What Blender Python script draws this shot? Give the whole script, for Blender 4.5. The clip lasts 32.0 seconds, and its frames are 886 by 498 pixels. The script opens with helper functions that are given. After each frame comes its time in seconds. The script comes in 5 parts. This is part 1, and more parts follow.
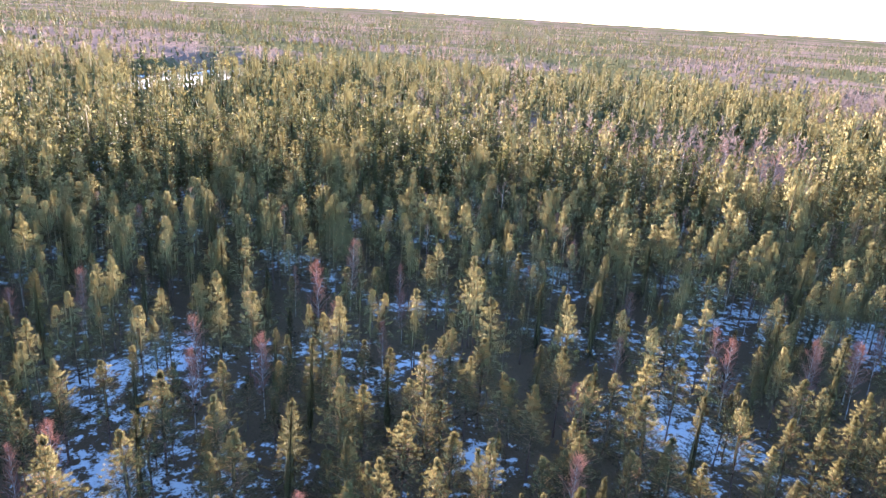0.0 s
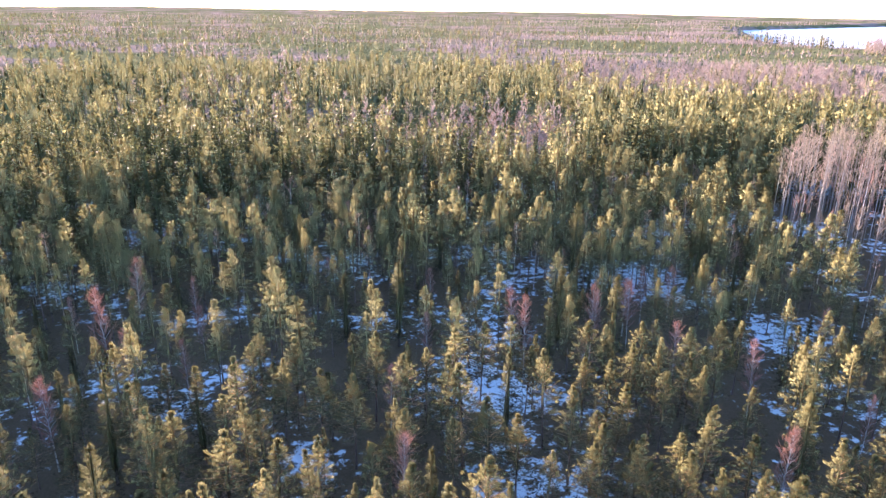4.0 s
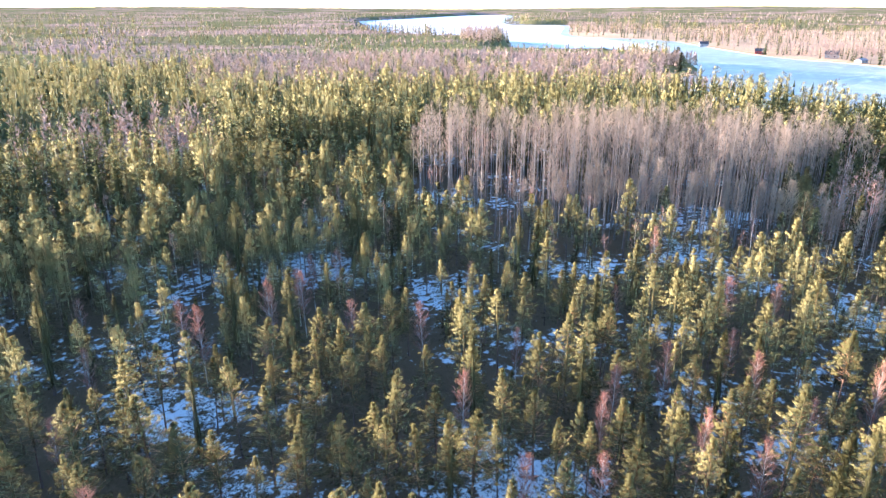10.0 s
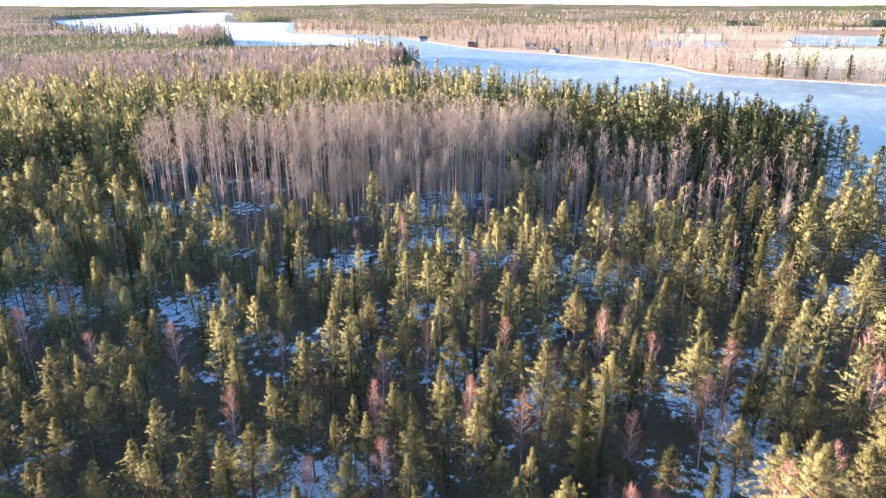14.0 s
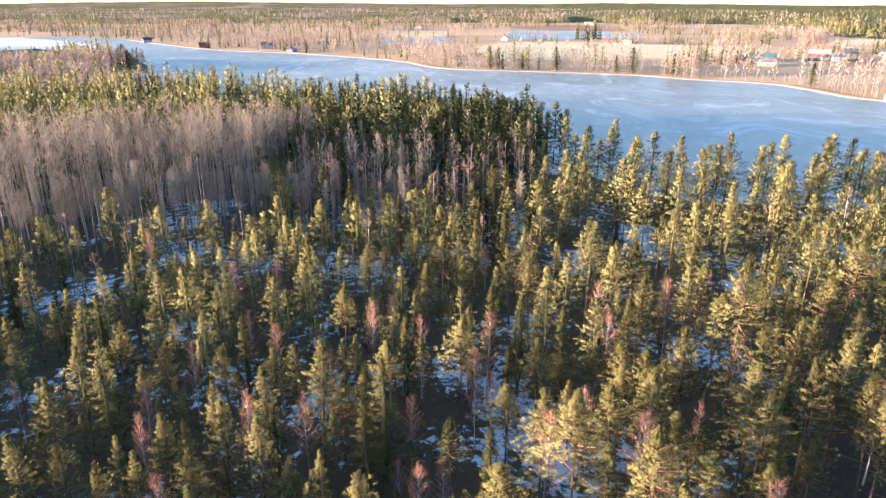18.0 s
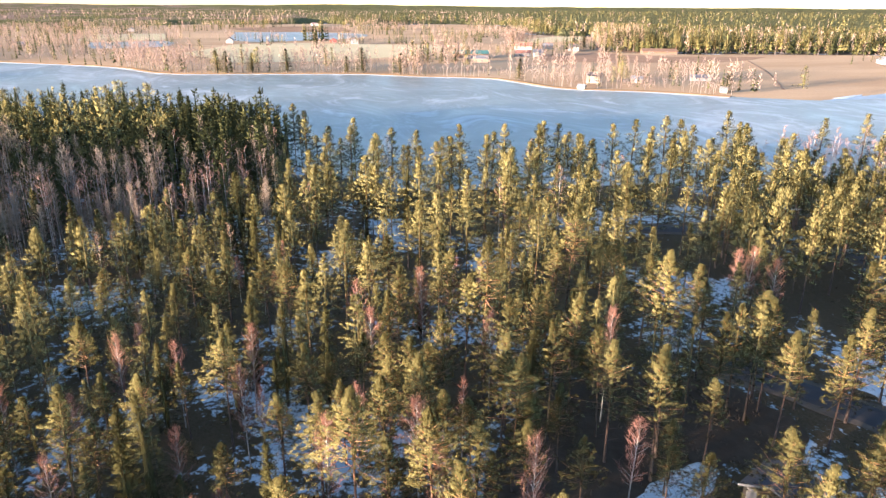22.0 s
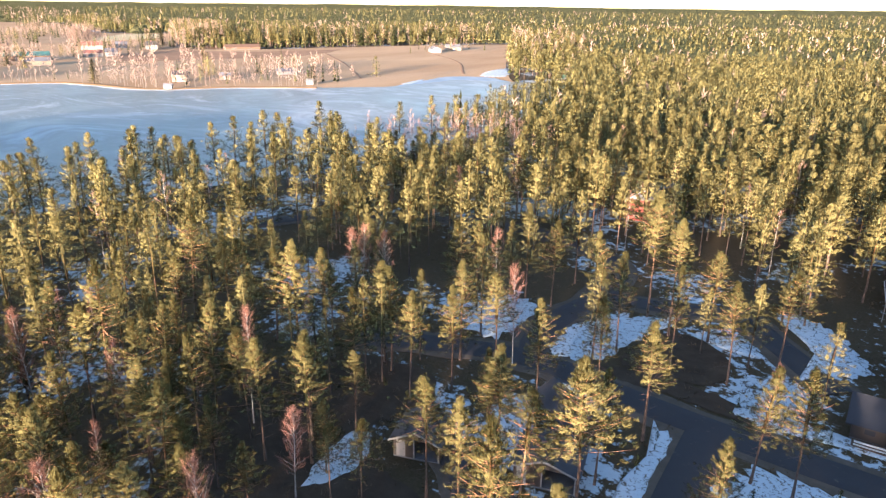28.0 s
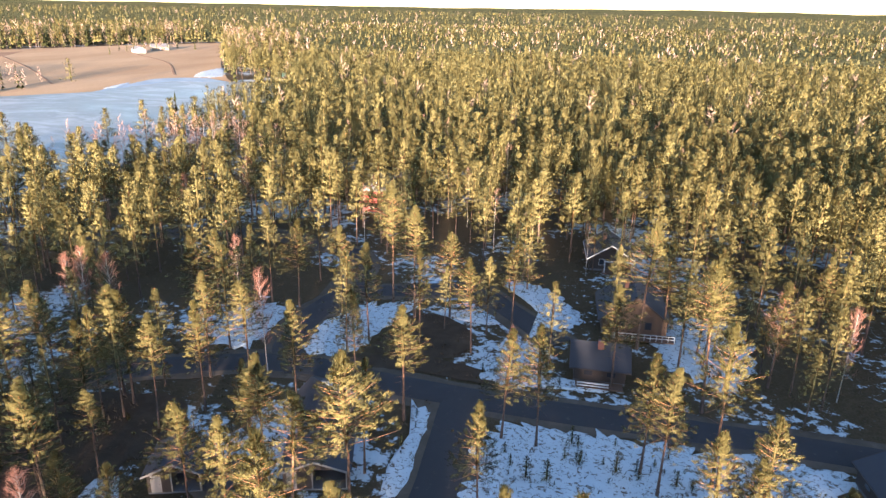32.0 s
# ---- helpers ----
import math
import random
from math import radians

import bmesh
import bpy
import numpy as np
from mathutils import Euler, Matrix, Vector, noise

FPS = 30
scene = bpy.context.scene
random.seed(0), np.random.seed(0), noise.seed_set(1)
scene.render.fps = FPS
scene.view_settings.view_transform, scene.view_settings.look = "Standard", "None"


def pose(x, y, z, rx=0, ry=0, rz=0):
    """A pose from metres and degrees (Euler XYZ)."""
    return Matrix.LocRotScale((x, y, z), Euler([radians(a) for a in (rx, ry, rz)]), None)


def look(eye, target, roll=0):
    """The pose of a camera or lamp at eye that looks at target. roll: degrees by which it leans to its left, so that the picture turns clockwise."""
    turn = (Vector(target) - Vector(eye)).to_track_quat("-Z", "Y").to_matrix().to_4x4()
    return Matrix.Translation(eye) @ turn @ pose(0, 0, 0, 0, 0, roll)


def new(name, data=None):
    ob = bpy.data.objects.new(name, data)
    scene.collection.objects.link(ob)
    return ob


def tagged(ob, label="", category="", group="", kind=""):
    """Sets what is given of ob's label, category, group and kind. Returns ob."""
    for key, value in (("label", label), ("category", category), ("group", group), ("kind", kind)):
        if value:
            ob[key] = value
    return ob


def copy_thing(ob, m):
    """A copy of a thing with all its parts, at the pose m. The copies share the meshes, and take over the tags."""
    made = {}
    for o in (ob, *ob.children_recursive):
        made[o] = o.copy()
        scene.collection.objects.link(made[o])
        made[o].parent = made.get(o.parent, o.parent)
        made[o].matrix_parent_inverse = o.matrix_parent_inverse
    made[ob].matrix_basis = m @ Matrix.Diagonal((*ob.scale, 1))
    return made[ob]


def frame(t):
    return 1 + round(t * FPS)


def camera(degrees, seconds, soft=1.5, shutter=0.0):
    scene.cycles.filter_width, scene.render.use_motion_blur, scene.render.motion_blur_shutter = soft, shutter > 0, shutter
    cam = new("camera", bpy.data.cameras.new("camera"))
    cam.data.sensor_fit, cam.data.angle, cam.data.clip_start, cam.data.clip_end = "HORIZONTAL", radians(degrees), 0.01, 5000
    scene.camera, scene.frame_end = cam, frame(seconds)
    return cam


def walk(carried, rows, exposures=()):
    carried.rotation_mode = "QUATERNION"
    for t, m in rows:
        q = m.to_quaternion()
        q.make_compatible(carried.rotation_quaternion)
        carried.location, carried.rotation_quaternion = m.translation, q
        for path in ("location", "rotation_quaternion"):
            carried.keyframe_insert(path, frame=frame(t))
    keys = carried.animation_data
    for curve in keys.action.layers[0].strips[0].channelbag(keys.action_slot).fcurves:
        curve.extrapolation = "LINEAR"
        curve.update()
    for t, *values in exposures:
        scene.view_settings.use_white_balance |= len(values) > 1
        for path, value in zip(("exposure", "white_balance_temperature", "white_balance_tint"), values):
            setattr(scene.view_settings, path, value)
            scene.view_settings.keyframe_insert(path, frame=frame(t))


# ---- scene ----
EXPOSURES = [(0.0, 4.6, 5500, 31), (5.5, 4.7, 5600, 36), (6.0, 4.85, 5900, 75), (6.5, 4.7, 5600, 32), (10.0, 4.62, 5350, 22), (14.0, 4.32, 5500, 22), (20.0, 3.88, 6050, 22), (24.0, 3.8, 6150, 22), (32.0, 3.69, 6250, 24)]
# The camera hovers at one spot and turns to its right.
cam = camera(65.54, 32.0, soft=1.35)
EYE = 46.0
# seconds, heading (left of +y), pitch, roll, in degrees
ROWS = [
    (0.0, -1.27, -19.02, 3.52),
    (1.0, -5.49, -19.03, 2.46),
    (2.0, -9.71, -19.11, 1.73),
    (3.0, -14.64, -19.21, 1.37),
    (3.5, -17.06, -19.24, 1.04),
    (5.5, -24.48, -19.38, 0.11),
    (6.0, -27.06, -19.40, 0.08),
    (7.0, -32.38, -19.45, 0.14),
    (8.0, -37.36, -19.49, -0.02),
    (9.0, -42.55, -19.56, -0.05),
    (10.0, -47.97, -19.59, 0.02),
    (11.0, -53.41, -19.58, 0.11),
    (12.0, -59.02, -19.67, 0.09),
    (13.0, -64.49, -19.77, 0.11),
    (14.0, -69.54, -19.80, 0.00),
    (14.5, -72.14, -19.83, -0.03),
    (16.5, -82.46, -19.93, 0.01),
    (17.0, -85.10, -19.92, 0.03),
    (18.0, -90.38, -19.90, 0.09),
    (19.0, -95.55, -19.87, 0.10),
    (20.0, -101.03, -19.82, 0.16),
    (21.0, -106.48, -19.79, 0.26),
    (22.0, -111.90, -19.73, 0.36),
    (23.0, -117.29, -19.70, 0.40),
    (24.0, -122.66, -19.71, 0.48),
    (25.0, -128.05, -19.72, 0.58),
    (25.5, -130.76, -19.73, 0.58),
    (27.5, -141.72, -19.75, 0.76),
    (28.0, -144.52, -19.74, 0.78),
    (29.0, -150.13, -19.76, 0.90),
    (30.0, -155.79, -19.72, 0.98),
    (31.0, -161.44, -19.66, 1.11),
    (32.0, -167.05, -19.58, 1.17),
]
walk(cam, [(t, pose(0, 0, EYE, 0, 0, yaw) @ pose(0, 0, 0, 90 + pitch, 0, 0) @ pose(0, 0, 0, 0, 0, roll)) for t, yaw, pitch, roll in ROWS], EXPOSURES)

# ---------------------------------------------------------------- light
SUN_BEARING, SUN_HEIGHT = -11.0, 5.8          # degrees, clockwise from +y, and above the horizon
world = bpy.data.worlds.new("sky_world")
scene.world = world
world.use_nodes = True
wn = world.node_tree
wn.nodes.clear()
sky = wn.nodes.new("ShaderNodeTexSky")
sky.sky_type, sky.sun_disc = "NISHITA", False
sky.sun_elevation, sky.sun_rotation = radians(SUN_HEIGHT), radians(SUN_BEARING)
sky.dust_density, sky.ozone_density, sky.air_density = 0.3, 1.5, 0.85
wb = wn.nodes.new("ShaderNodeBackground")
wb.inputs["Strength"].default_value = 0.064
wo = wn.nodes.new("ShaderNodeOutputWorld")
cool = wn.nodes.new("ShaderNodeMix")
cool.data_type, cool.blend_type = "RGBA", "MULTIPLY"
cool.inputs[0].default_value = 1.0
cool.inputs[7].default_value = (0.96, 1.0, 1.04, 1)
wn.links.new(sky.outputs[0], cool.inputs[6])
wn.links.new(cool.outputs[2], wb.inputs["Color"])
wn.links.new(wb.outputs[0], wo.inputs["Surface"])
sun_data = bpy.data.lights.new("sun", "SUN")
sun_data.energy, sun_data.angle, sun_data.color = 3.1, radians(1.5), (1.0, 0.8, 0.58)
sun = new("sun", sun_data)
_sb, _se = radians(SUN_BEARING), radians(SUN_HEIGHT)
_way = Vector((math.sin(_sb) * math.cos(_se), math.cos(_sb) * math.cos(_se), math.sin(_se)))
sun.matrix_world = look(_way * 300, (0, 0, 0))


# ---------------------------------------------------------------- materials
def material(name):
    m = bpy.data.materials.new(name)
    m.use_nodes = True
    return m, m.node_tree, m.node_tree.nodes["Principled BSDF"]


def node(tree, kind, **values):
    n = tree.nodes.new(kind)
    for key, value in values.items():
        n.inputs[key].default_value = value
    return n


def ramp(tree, fac, *stops):
    r = tree.nodes.new("ShaderNodeValToRGB")
    while len(r.color_ramp.elements) < len(stops):
        r.color_ramp.elements.new(0.5)
    for e, (at, c) in zip(r.color_ramp.elements, stops):
        e.position, e.color = at, (*c, 1) if len(c) == 3 else c
    tree.links.new(fac, r.inputs["Fac"])
    return r.outputs["Color"]


def mixed(tree, fac, a, b, blend="MIX"):
    n = tree.nodes.new("ShaderNodeMix")
    n.data_type, n.blend_type = "RGBA", blend
    for sock, value in (("Factor", fac), ("A", a), ("B", b)):
        s = [i for i in n.inputs if i.name == sock and i.type == ("VALUE" if sock == "Factor" else "RGBA")][0]
        if isinstance(value, (int, float)):
            s.default_value = value
        elif isinstance(value, tuple):
            s.default_value = (*value, 1)
        else:
            tree.links.new(value, s)
    return [o for o in n.outputs if o.type == "RGBA"][0]


def noise_of(tree, scale, detail=3.0, rough=0.55, coords="world", stretch=None, distort=0.0):
    n = node(tree, "ShaderNodeTexNoise", Scale=scale, Detail=detail, Roughness=rough, Distortion=distort)
    if coords == "world":
        g = tree.nodes.new("ShaderNodeNewGeometry").outputs["Position"]
    else:
        g = tree.nodes.new("ShaderNodeTexCoord").outputs["Object"]
    if stretch:
        mp = node(tree, "ShaderNodeMapping", Scale=stretch)
        tree.links.new(g, mp.inputs["Vector"])
        g = mp.outputs["Vector"]
    tree.links.new(g, n.inputs["Vector"])
    return n.outputs["Fac"]


def bumped(tree, bsdf, height, strength=0.4, distance=0.02):
    b = node(tree, "ShaderNodeBump", Strength=strength, Distance=distance)
    tree.links.new(height, b.inputs["Height"])
    tree.links.new(b.outputs["Normal"], bsdf.inputs["Normal"])


def plain(name, colour, rough=0.7, grain=3.0, spread=0.25, metal=0.0, bump=0.2):
    """Paint, wood or metal with a little unevenness at two scales."""
    m, tree, b = material(name)
    fine, wide = noise_of(tree, grain * 6), noise_of(tree, grain * 0.4)
    c = mixed(tree, fine, tuple(v * (1 - spread) for v in colour), tuple(min(1, v * (1 + spread)) for v in colour))
    c = mixed(tree, wide, c, tuple(v * 0.8 for v in colour))
    tree.links.new(c, b.inputs["Base Color"])
    b.inputs["Roughness"].default_value, b.inputs["Metallic"].default_value = rough, metal
    bumped(tree, b, fine, bump)
    return m


def foliage(name, dark, light, through_share=0.26, single=True, scale=0.16, gaps=0.0):
    """Needles or twigs: colour changes from tree to tree and from tuft to tuft; some light passes through. gaps: the open share of a spray of needles."""
    m, tree, b = material(name)
    geo = tree.nodes.new("ShaderNodeNewGeometry")
    tuft = geo.outputs["Random Per Island"]
    if single:
        tree_wise = tree.nodes.new("ShaderNodeObjectInfo").outputs["Random"]
    else:
        tree_wise = ramp(tree, noise_of(tree, scale, 1.0), (0.3, (0, 0, 0)), (0.7, (1, 1, 1)))
    c = mixed(tree, tree_wise, dark, light)
    lo, hi = tuple(v * 0.6 for v in dark), tuple(min(1, v * 1.35) for v in light)
    c = mixed(tree, 0.22, c, mixed(tree, tuft, lo, hi))
    tree.links.new(c, b.inputs["Base Color"])
    b.inputs["Roughness"].default_value = 0.8
    b.inputs["Specular IOR Level"].default_value = 0.04
    tr = tree.nodes.new("ShaderNodeBsdfTranslucent")
    tree.links.new(c, tr.inputs["Color"])
    mix = node(tree, "ShaderNodeMixShader", Fac=through_share)
    tree.links.new(b.outputs[0], mix.inputs[1])
    tree.links.new(tr.outputs[0], mix.inputs[2])
    if gaps:
        airy = node(tree, "ShaderNodeMixShader", Fac=gaps)
        tree.links.new(mix.outputs[0], airy.inputs[1])
        tree.links.new(tree.nodes.new("ShaderNodeBsdfTransparent").outputs[0], airy.inputs[2])
        mix = airy
    tree.links.new(mix.outputs[0], tree.nodes["Material Output"].inputs["Surface"])
    return m


def bark(name, low, high, bands=False):
    m, tree, b = material(name)
    g = tree.nodes.new("ShaderNodeTexCoord").outputs["Object"]
    sep = tree.nodes.new("ShaderNodeSeparateXYZ")
    tree.links.new(g, sep.inputs[0])
    up = node(tree, "ShaderNodeMapRange", **{"From Min": 3.0, "From Max": 9.0})
    tree.links.new(sep.outputs["Z"], up.inputs["Value"])
    c = mixed(tree, up.outputs["Result"], low, high)
    n = noise_of(tree, 9.0, 4.0, 0.65, "object", (1, 1, 0.25) if not bands else (1, 1, 5))
    c = mixed(tree, ramp(tree, n, (0.42, (0, 0, 0)), (0.6, (1, 1, 1))), tuple(v * (0.12 if bands else 0.45) for v in low), c)
    tree.links.new(c, b.inputs["Base Color"])
    b.inputs["Roughness"].default_value = 0.85
    bumped(tree, b, n, 0.6, 0.03)
    return m


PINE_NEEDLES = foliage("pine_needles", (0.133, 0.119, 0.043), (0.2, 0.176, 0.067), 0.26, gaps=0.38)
# Far pine needles: lighter than the near ones, with sunlight on massed crowns coloured in.
PINE_FAR_LIT = foliage("pine_needles_far_lit", (0.165, 0.144, 0.053), (0.238, 0.208, 0.081), 0.14, single=False, gaps=0.42)
SPRUCE_NEEDLES = foliage("spruce_needles", (0.06, 0.057, 0.02), (0.12, 0.107, 0.04), gaps=0.25)
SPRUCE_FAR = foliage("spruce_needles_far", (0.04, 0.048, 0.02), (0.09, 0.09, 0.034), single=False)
BIRCH_TWIGS = foliage("birch_twigs", (0.18, 0.085, 0.06), (0.27, 0.135, 0.1), 0.15)
BIRCH_FAR = foliage("birch_twigs_far", (0.22, 0.155, 0.122), (0.33, 0.24, 0.195), 0.15, single=False, scale=0.05)
BIRCH_MID = foliage("rusty_birch_twigs", (0.2, 0.112, 0.082), (0.32, 0.19, 0.145), 0.15, single=False, scale=0.2)
ASPEN_TWIGS = foliage("aspen_twigs", (0.18, 0.137, 0.1), (0.28, 0.215, 0.16), 0.15)
PINE_BARK = bark("pine_bark", (0.12, 0.08, 0.06), (0.46, 0.2, 0.09))
SPRUCE_BARK = bark("spruce_bark", (0.1, 0.075, 0.06), (0.13, 0.095, 0.07))
BIRCH_BARK = bark("birch_bark", (0.55, 0.5, 0.45), (0.62, 0.56, 0.5), True)
DULL_BIRCH_BARK = bark("greyish_birch_bark", (0.27, 0.225, 0.185), (0.36, 0.3, 0.25), True)
ASPEN_BARK = bark("aspen_bark", (0.16, 0.145, 0.125), (0.27, 0.235, 0.195))


def snow_material():
    m, tree, b = material("snow")
    n, w = noise_of(tree, 7.0, 5.0), noise_of(tree, 0.6, 3.0)
    dirt = ramp(tree, noise_of(tree, 1.7, 8.0, 0.74, distort=0.6), (0.41, (1, 1, 1)), (0.46, (0, 0, 0)))
    c = mixed(tree, w, (0.35, 0.415, 0.435), (0.46, 0.53, 0.55))
    c = mixed(tree, dirt, c, (0.1, 0.08, 0.055))
    tree.links.new(c, b.inputs["Base Color"])
    b.inputs["Roughness"].default_value = 0.8
    bumped(tree, b, n, 0.25, 0.03)
    return m


def ground_material():
    """Heath, moss and needle litter under patches of old snow."""
    m, tree, b = material("forest_floor")
    moss = mixed(tree, noise_of(tree, 0.9, 5.0, 0.7), (0.046, 0.033, 0.019), (0.1, 0.07, 0.04))
    moss = mixed(tree, ramp(tree, noise_of(tree, 4.0, 3.0), (0.45, (0, 0, 0)), (0.6, (1, 1, 1))), moss, (0.054, 0.042, 0.02))
    wide = noise_of(tree, 0.045, 2.0, 0.5)
    fine = noise_of(tree, 0.55, 6.0, 0.72)
    s = node(tree, "ShaderNodeMath")
    s.operation = "ADD"
    tree.links.new(wide, s.inputs[0])
    tree.links.new(fine, s.inputs[1])
    cover = ramp(tree, s.outputs[0], (0.0, (0, 0, 0)), (0.94, (0, 0, 0)), (1.0, (1, 1, 1)))
    cover.node.color_ramp.elements[1].position = 0.5
    half = node(tree, "ShaderNodeMath")
    half.operation = "MULTIPLY"
    half.inputs[1].default_value = 0.5
    tree.links.new(s.outputs[0], half.inputs[0])
    cover = ramp(tree, half.outputs[0], (0.541, (0, 0, 0)), (0.568, (1, 1, 1)))
    snow = mixed(tree, noise_of(tree, 2.0, 4.0), (0.35, 0.415, 0.435), (0.46, 0.53, 0.55))
    tree.links.new(mixed(tree, cover, moss, snow), b.inputs["Base Color"])
    b.inputs["Roughness"].default_value = 0.95
    b.inputs["Specular IOR Level"].default_value = 0.08
    bumped(tree, b, fine, 0.7, 0.15)
    return m


def field_material(name, a, c, streak=(1, 1, 1), scale=0.02):
    m, tree, b = material(name)
    wide, fine = noise_of(tree, scale, 4.0, 0.6, stretch=streak), noise_of(tree, 0.7, 4.0, 0.7)
    col = mixed(tree, ramp(tree, wide, (0.35, (0, 0, 0)), (0.65, (1, 1, 1))), a, c)
    col = mixed(tree, fine, col, tuple(v * 0.7 for v in a))
    tree.links.new(col, b.inputs["Base Color"])
    b.inputs["Roughness"].default_value = 1.0
    b.inputs["Specular IOR Level"].default_value = 0.0
    bumped(tree, b, fine, 0.5, 0.2)
    return m


def ice_material():
    """Wet lake ice with refrozen streaks and pale drifts."""
    m, tree, b = material("lake_ice")
    wide = noise_of(tree, 0.011, 4.0, 0.6, stretch=(1, 0.6, 1), distort=0.6)
    streaks = noise_of(tree, 0.03, 6.0, 0.68, stretch=(0.55, 1.0, 1), distort=1.6)
    c = mixed(tree, ramp(tree, wide, (0.35, (0, 0, 0)), (0.68, (1, 1, 1))), (0.108, 0.12, 0.1), (0.18, 0.19, 0.168))
    c = mixed(tree, ramp(tree, streaks, (0.52, (0, 0, 0)), (0.72, (1, 1, 1))), c, (0.37, 0.39, 0.39))
    tree.links.new(c, b.inputs["Base Color"])
    r = ramp(tree, streaks, (0.3, (0.32, 0.32, 0.32)), (0.7, (0.6, 0.6, 0.6)))
    tree.links.new(r, b.inputs["Roughness"])
    b.inputs["Specular IOR Level"].default_value = 0.22
    bumped(tree, b, streaks, 0.15, 0.05)
    return m


def asphalt_material():
    m, tree, b = material("asphalt")
    fine, wide = noise_of(tree, 14.0, 4.0, 0.7), noise_of(tree, 0.35, 4.0, 0.65)
    c = mixed(tree, wide, (0.032, 0.033, 0.035), (0.062, 0.058, 0.053))
    c = mixed(tree, ramp(tree, noise_of(tree, 0.9, 5.0, 0.7), (0.62, (0, 0, 0)), (0.72, (1, 1, 1))), c, (0.13, 0.105, 0.08))
    tree.links.new(mixed(tree, fine, c, (0.03, 0.03, 0.032)), b.inputs["Base Color"])
    b.inputs["Roughness"].default_value = 0.85
    b.inputs["Specular IOR Level"].default_value = 0.2
    bumped(tree, b, fine, 0.4, 0.01)
    return m


SNOW, FLOOR, ICE, ASPHALT = snow_material(), ground_material(), ice_material(), asphalt_material()
GRASS_FIELD = field_material("dry_grass_field", (0.42, 0.275, 0.16), (0.6, 0.42, 0.25), (1, 0.3, 1))
PLOUGHED = field_material("ploughed_soil", (0.3, 0.185, 0.115), (0.4, 0.265, 0.17), (0.3, 2, 1), 0.05)
MEADOW = field_material("pale_meadow", (0.52, 0.43, 0.25), (0.6, 0.5, 0.31))
GRAVEL = field_material("gravel_verge", (0.1, 0.082, 0.062), (0.16, 0.13, 0.1), scale=0.4)
CANOPY = field_material("woodland_canopy", (0.1, 0.1, 0.045), (0.16, 0.145, 0.07), scale=0.012)


def leafless_patches(m):
    """Leafless birch woods between the conifers, on the side away from the pine heath."""
    tree, b = m.node_tree, m.node_tree.nodes["Principled BSDF"]
    old = b.inputs["Base Color"].links[0].from_socket
    sep = tree.nodes.new("ShaderNodeSeparateXYZ")
    tree.links.new(tree.nodes.new("ShaderNodeNewGeometry").outputs["Position"], sep.inputs[0])
    where = node(tree, "ShaderNodeMapRange", **{"From Min": -500.0, "From Max": -200.0})
    tree.links.new(sep.outputs["Y"], where.inputs["Value"])
    patch = ramp(tree, noise_of(tree, 0.005, 4.0, 0.6), (0.5, (0, 0, 0)), (0.56, (1, 1, 1)))
    both = mixed(tree, where.outputs["Result"], (0.0, 0.0, 0.0), patch)
    tree.links.new(mixed(tree, both, old, (0.19, 0.135, 0.105)), b.inputs["Base Color"])
    bumped(tree, b, noise_of(tree, 0.11, 3.0, 0.6), 1.0, 7.0)


leafless_patches(CANOPY)
FADED_WHITE = plain("faded_white_boards", (0.29, 0.27, 0.25), spread=0.12)
DARK_WOOD = plain("dark_stained_wood", (0.045, 0.032, 0.025))
BROWN_WOOD = plain("brown_stained_wood", (0.13, 0.075, 0.045))
RED_WOOD = plain("falu_red_boards", (0.3, 0.05, 0.035))
WHITE_WOOD = plain("white_painted_wood", (0.54, 0.53, 0.51), spread=0.08)
YELLOW_WOOD = plain("ochre_painted_boards", (0.26, 0.2, 0.14), spread=0.12)
DARK_ROOF = plain("dark_roofing", (0.035, 0.037, 0.042), 0.85)
TIN_ROOF = plain("tin_roofing", (0.13, 0.135, 0.145), 0.6)
GREEN_ROOF = plain("green_sheet_roofing", (0.05, 0.14, 0.12), 0.5)
RED_ROOF = plain("red_tile_roofing", (0.2, 0.08, 0.06), 0.7)
GLASS = plain("dark_window_glass", (0.03, 0.035, 0.045), 0.08, spread=0.05, bump=0.0)


# ---------------------------------------------------------------- mesh helpers
def mesh_of(name, verts, faces, mat, smooth=False, normals=None):
    me = bpy.data.meshes.new(name)
    verts, faces = np.asarray(verts, np.float32), np.asarray(faces, np.int32)
    k = faces.shape[1]
    me.vertices.add(len(verts))
    me.vertices.foreach_set("co", verts.ravel())
    me.loops.add(faces.size)
    me.loops.foreach_set("vertex_index", faces.ravel())
    me.polygons.add(len(faces))
    me.polygons.foreach_set("loop_start", np.arange(0, faces.size, k, dtype=np.int32))
    me.polygons.foreach_set("loop_total", np.full(len(faces), k, np.int32))
    if smooth:
        me.polygons.foreach_set("use_smooth", np.ones(len(faces), bool))
    me.materials.append(mat)
    me.update(calc_edges=True)
    me.validate()
    if normals is not None:
        me.polygons.foreach_set("use_smooth", np.ones(len(faces), bool))
        own = me.attributes.new("custom_normal", "FLOAT_VECTOR", "POINT")
        own.data.foreach_set("vector", np.asarray(normals, np.float32).ravel())
        me.update()
    return me


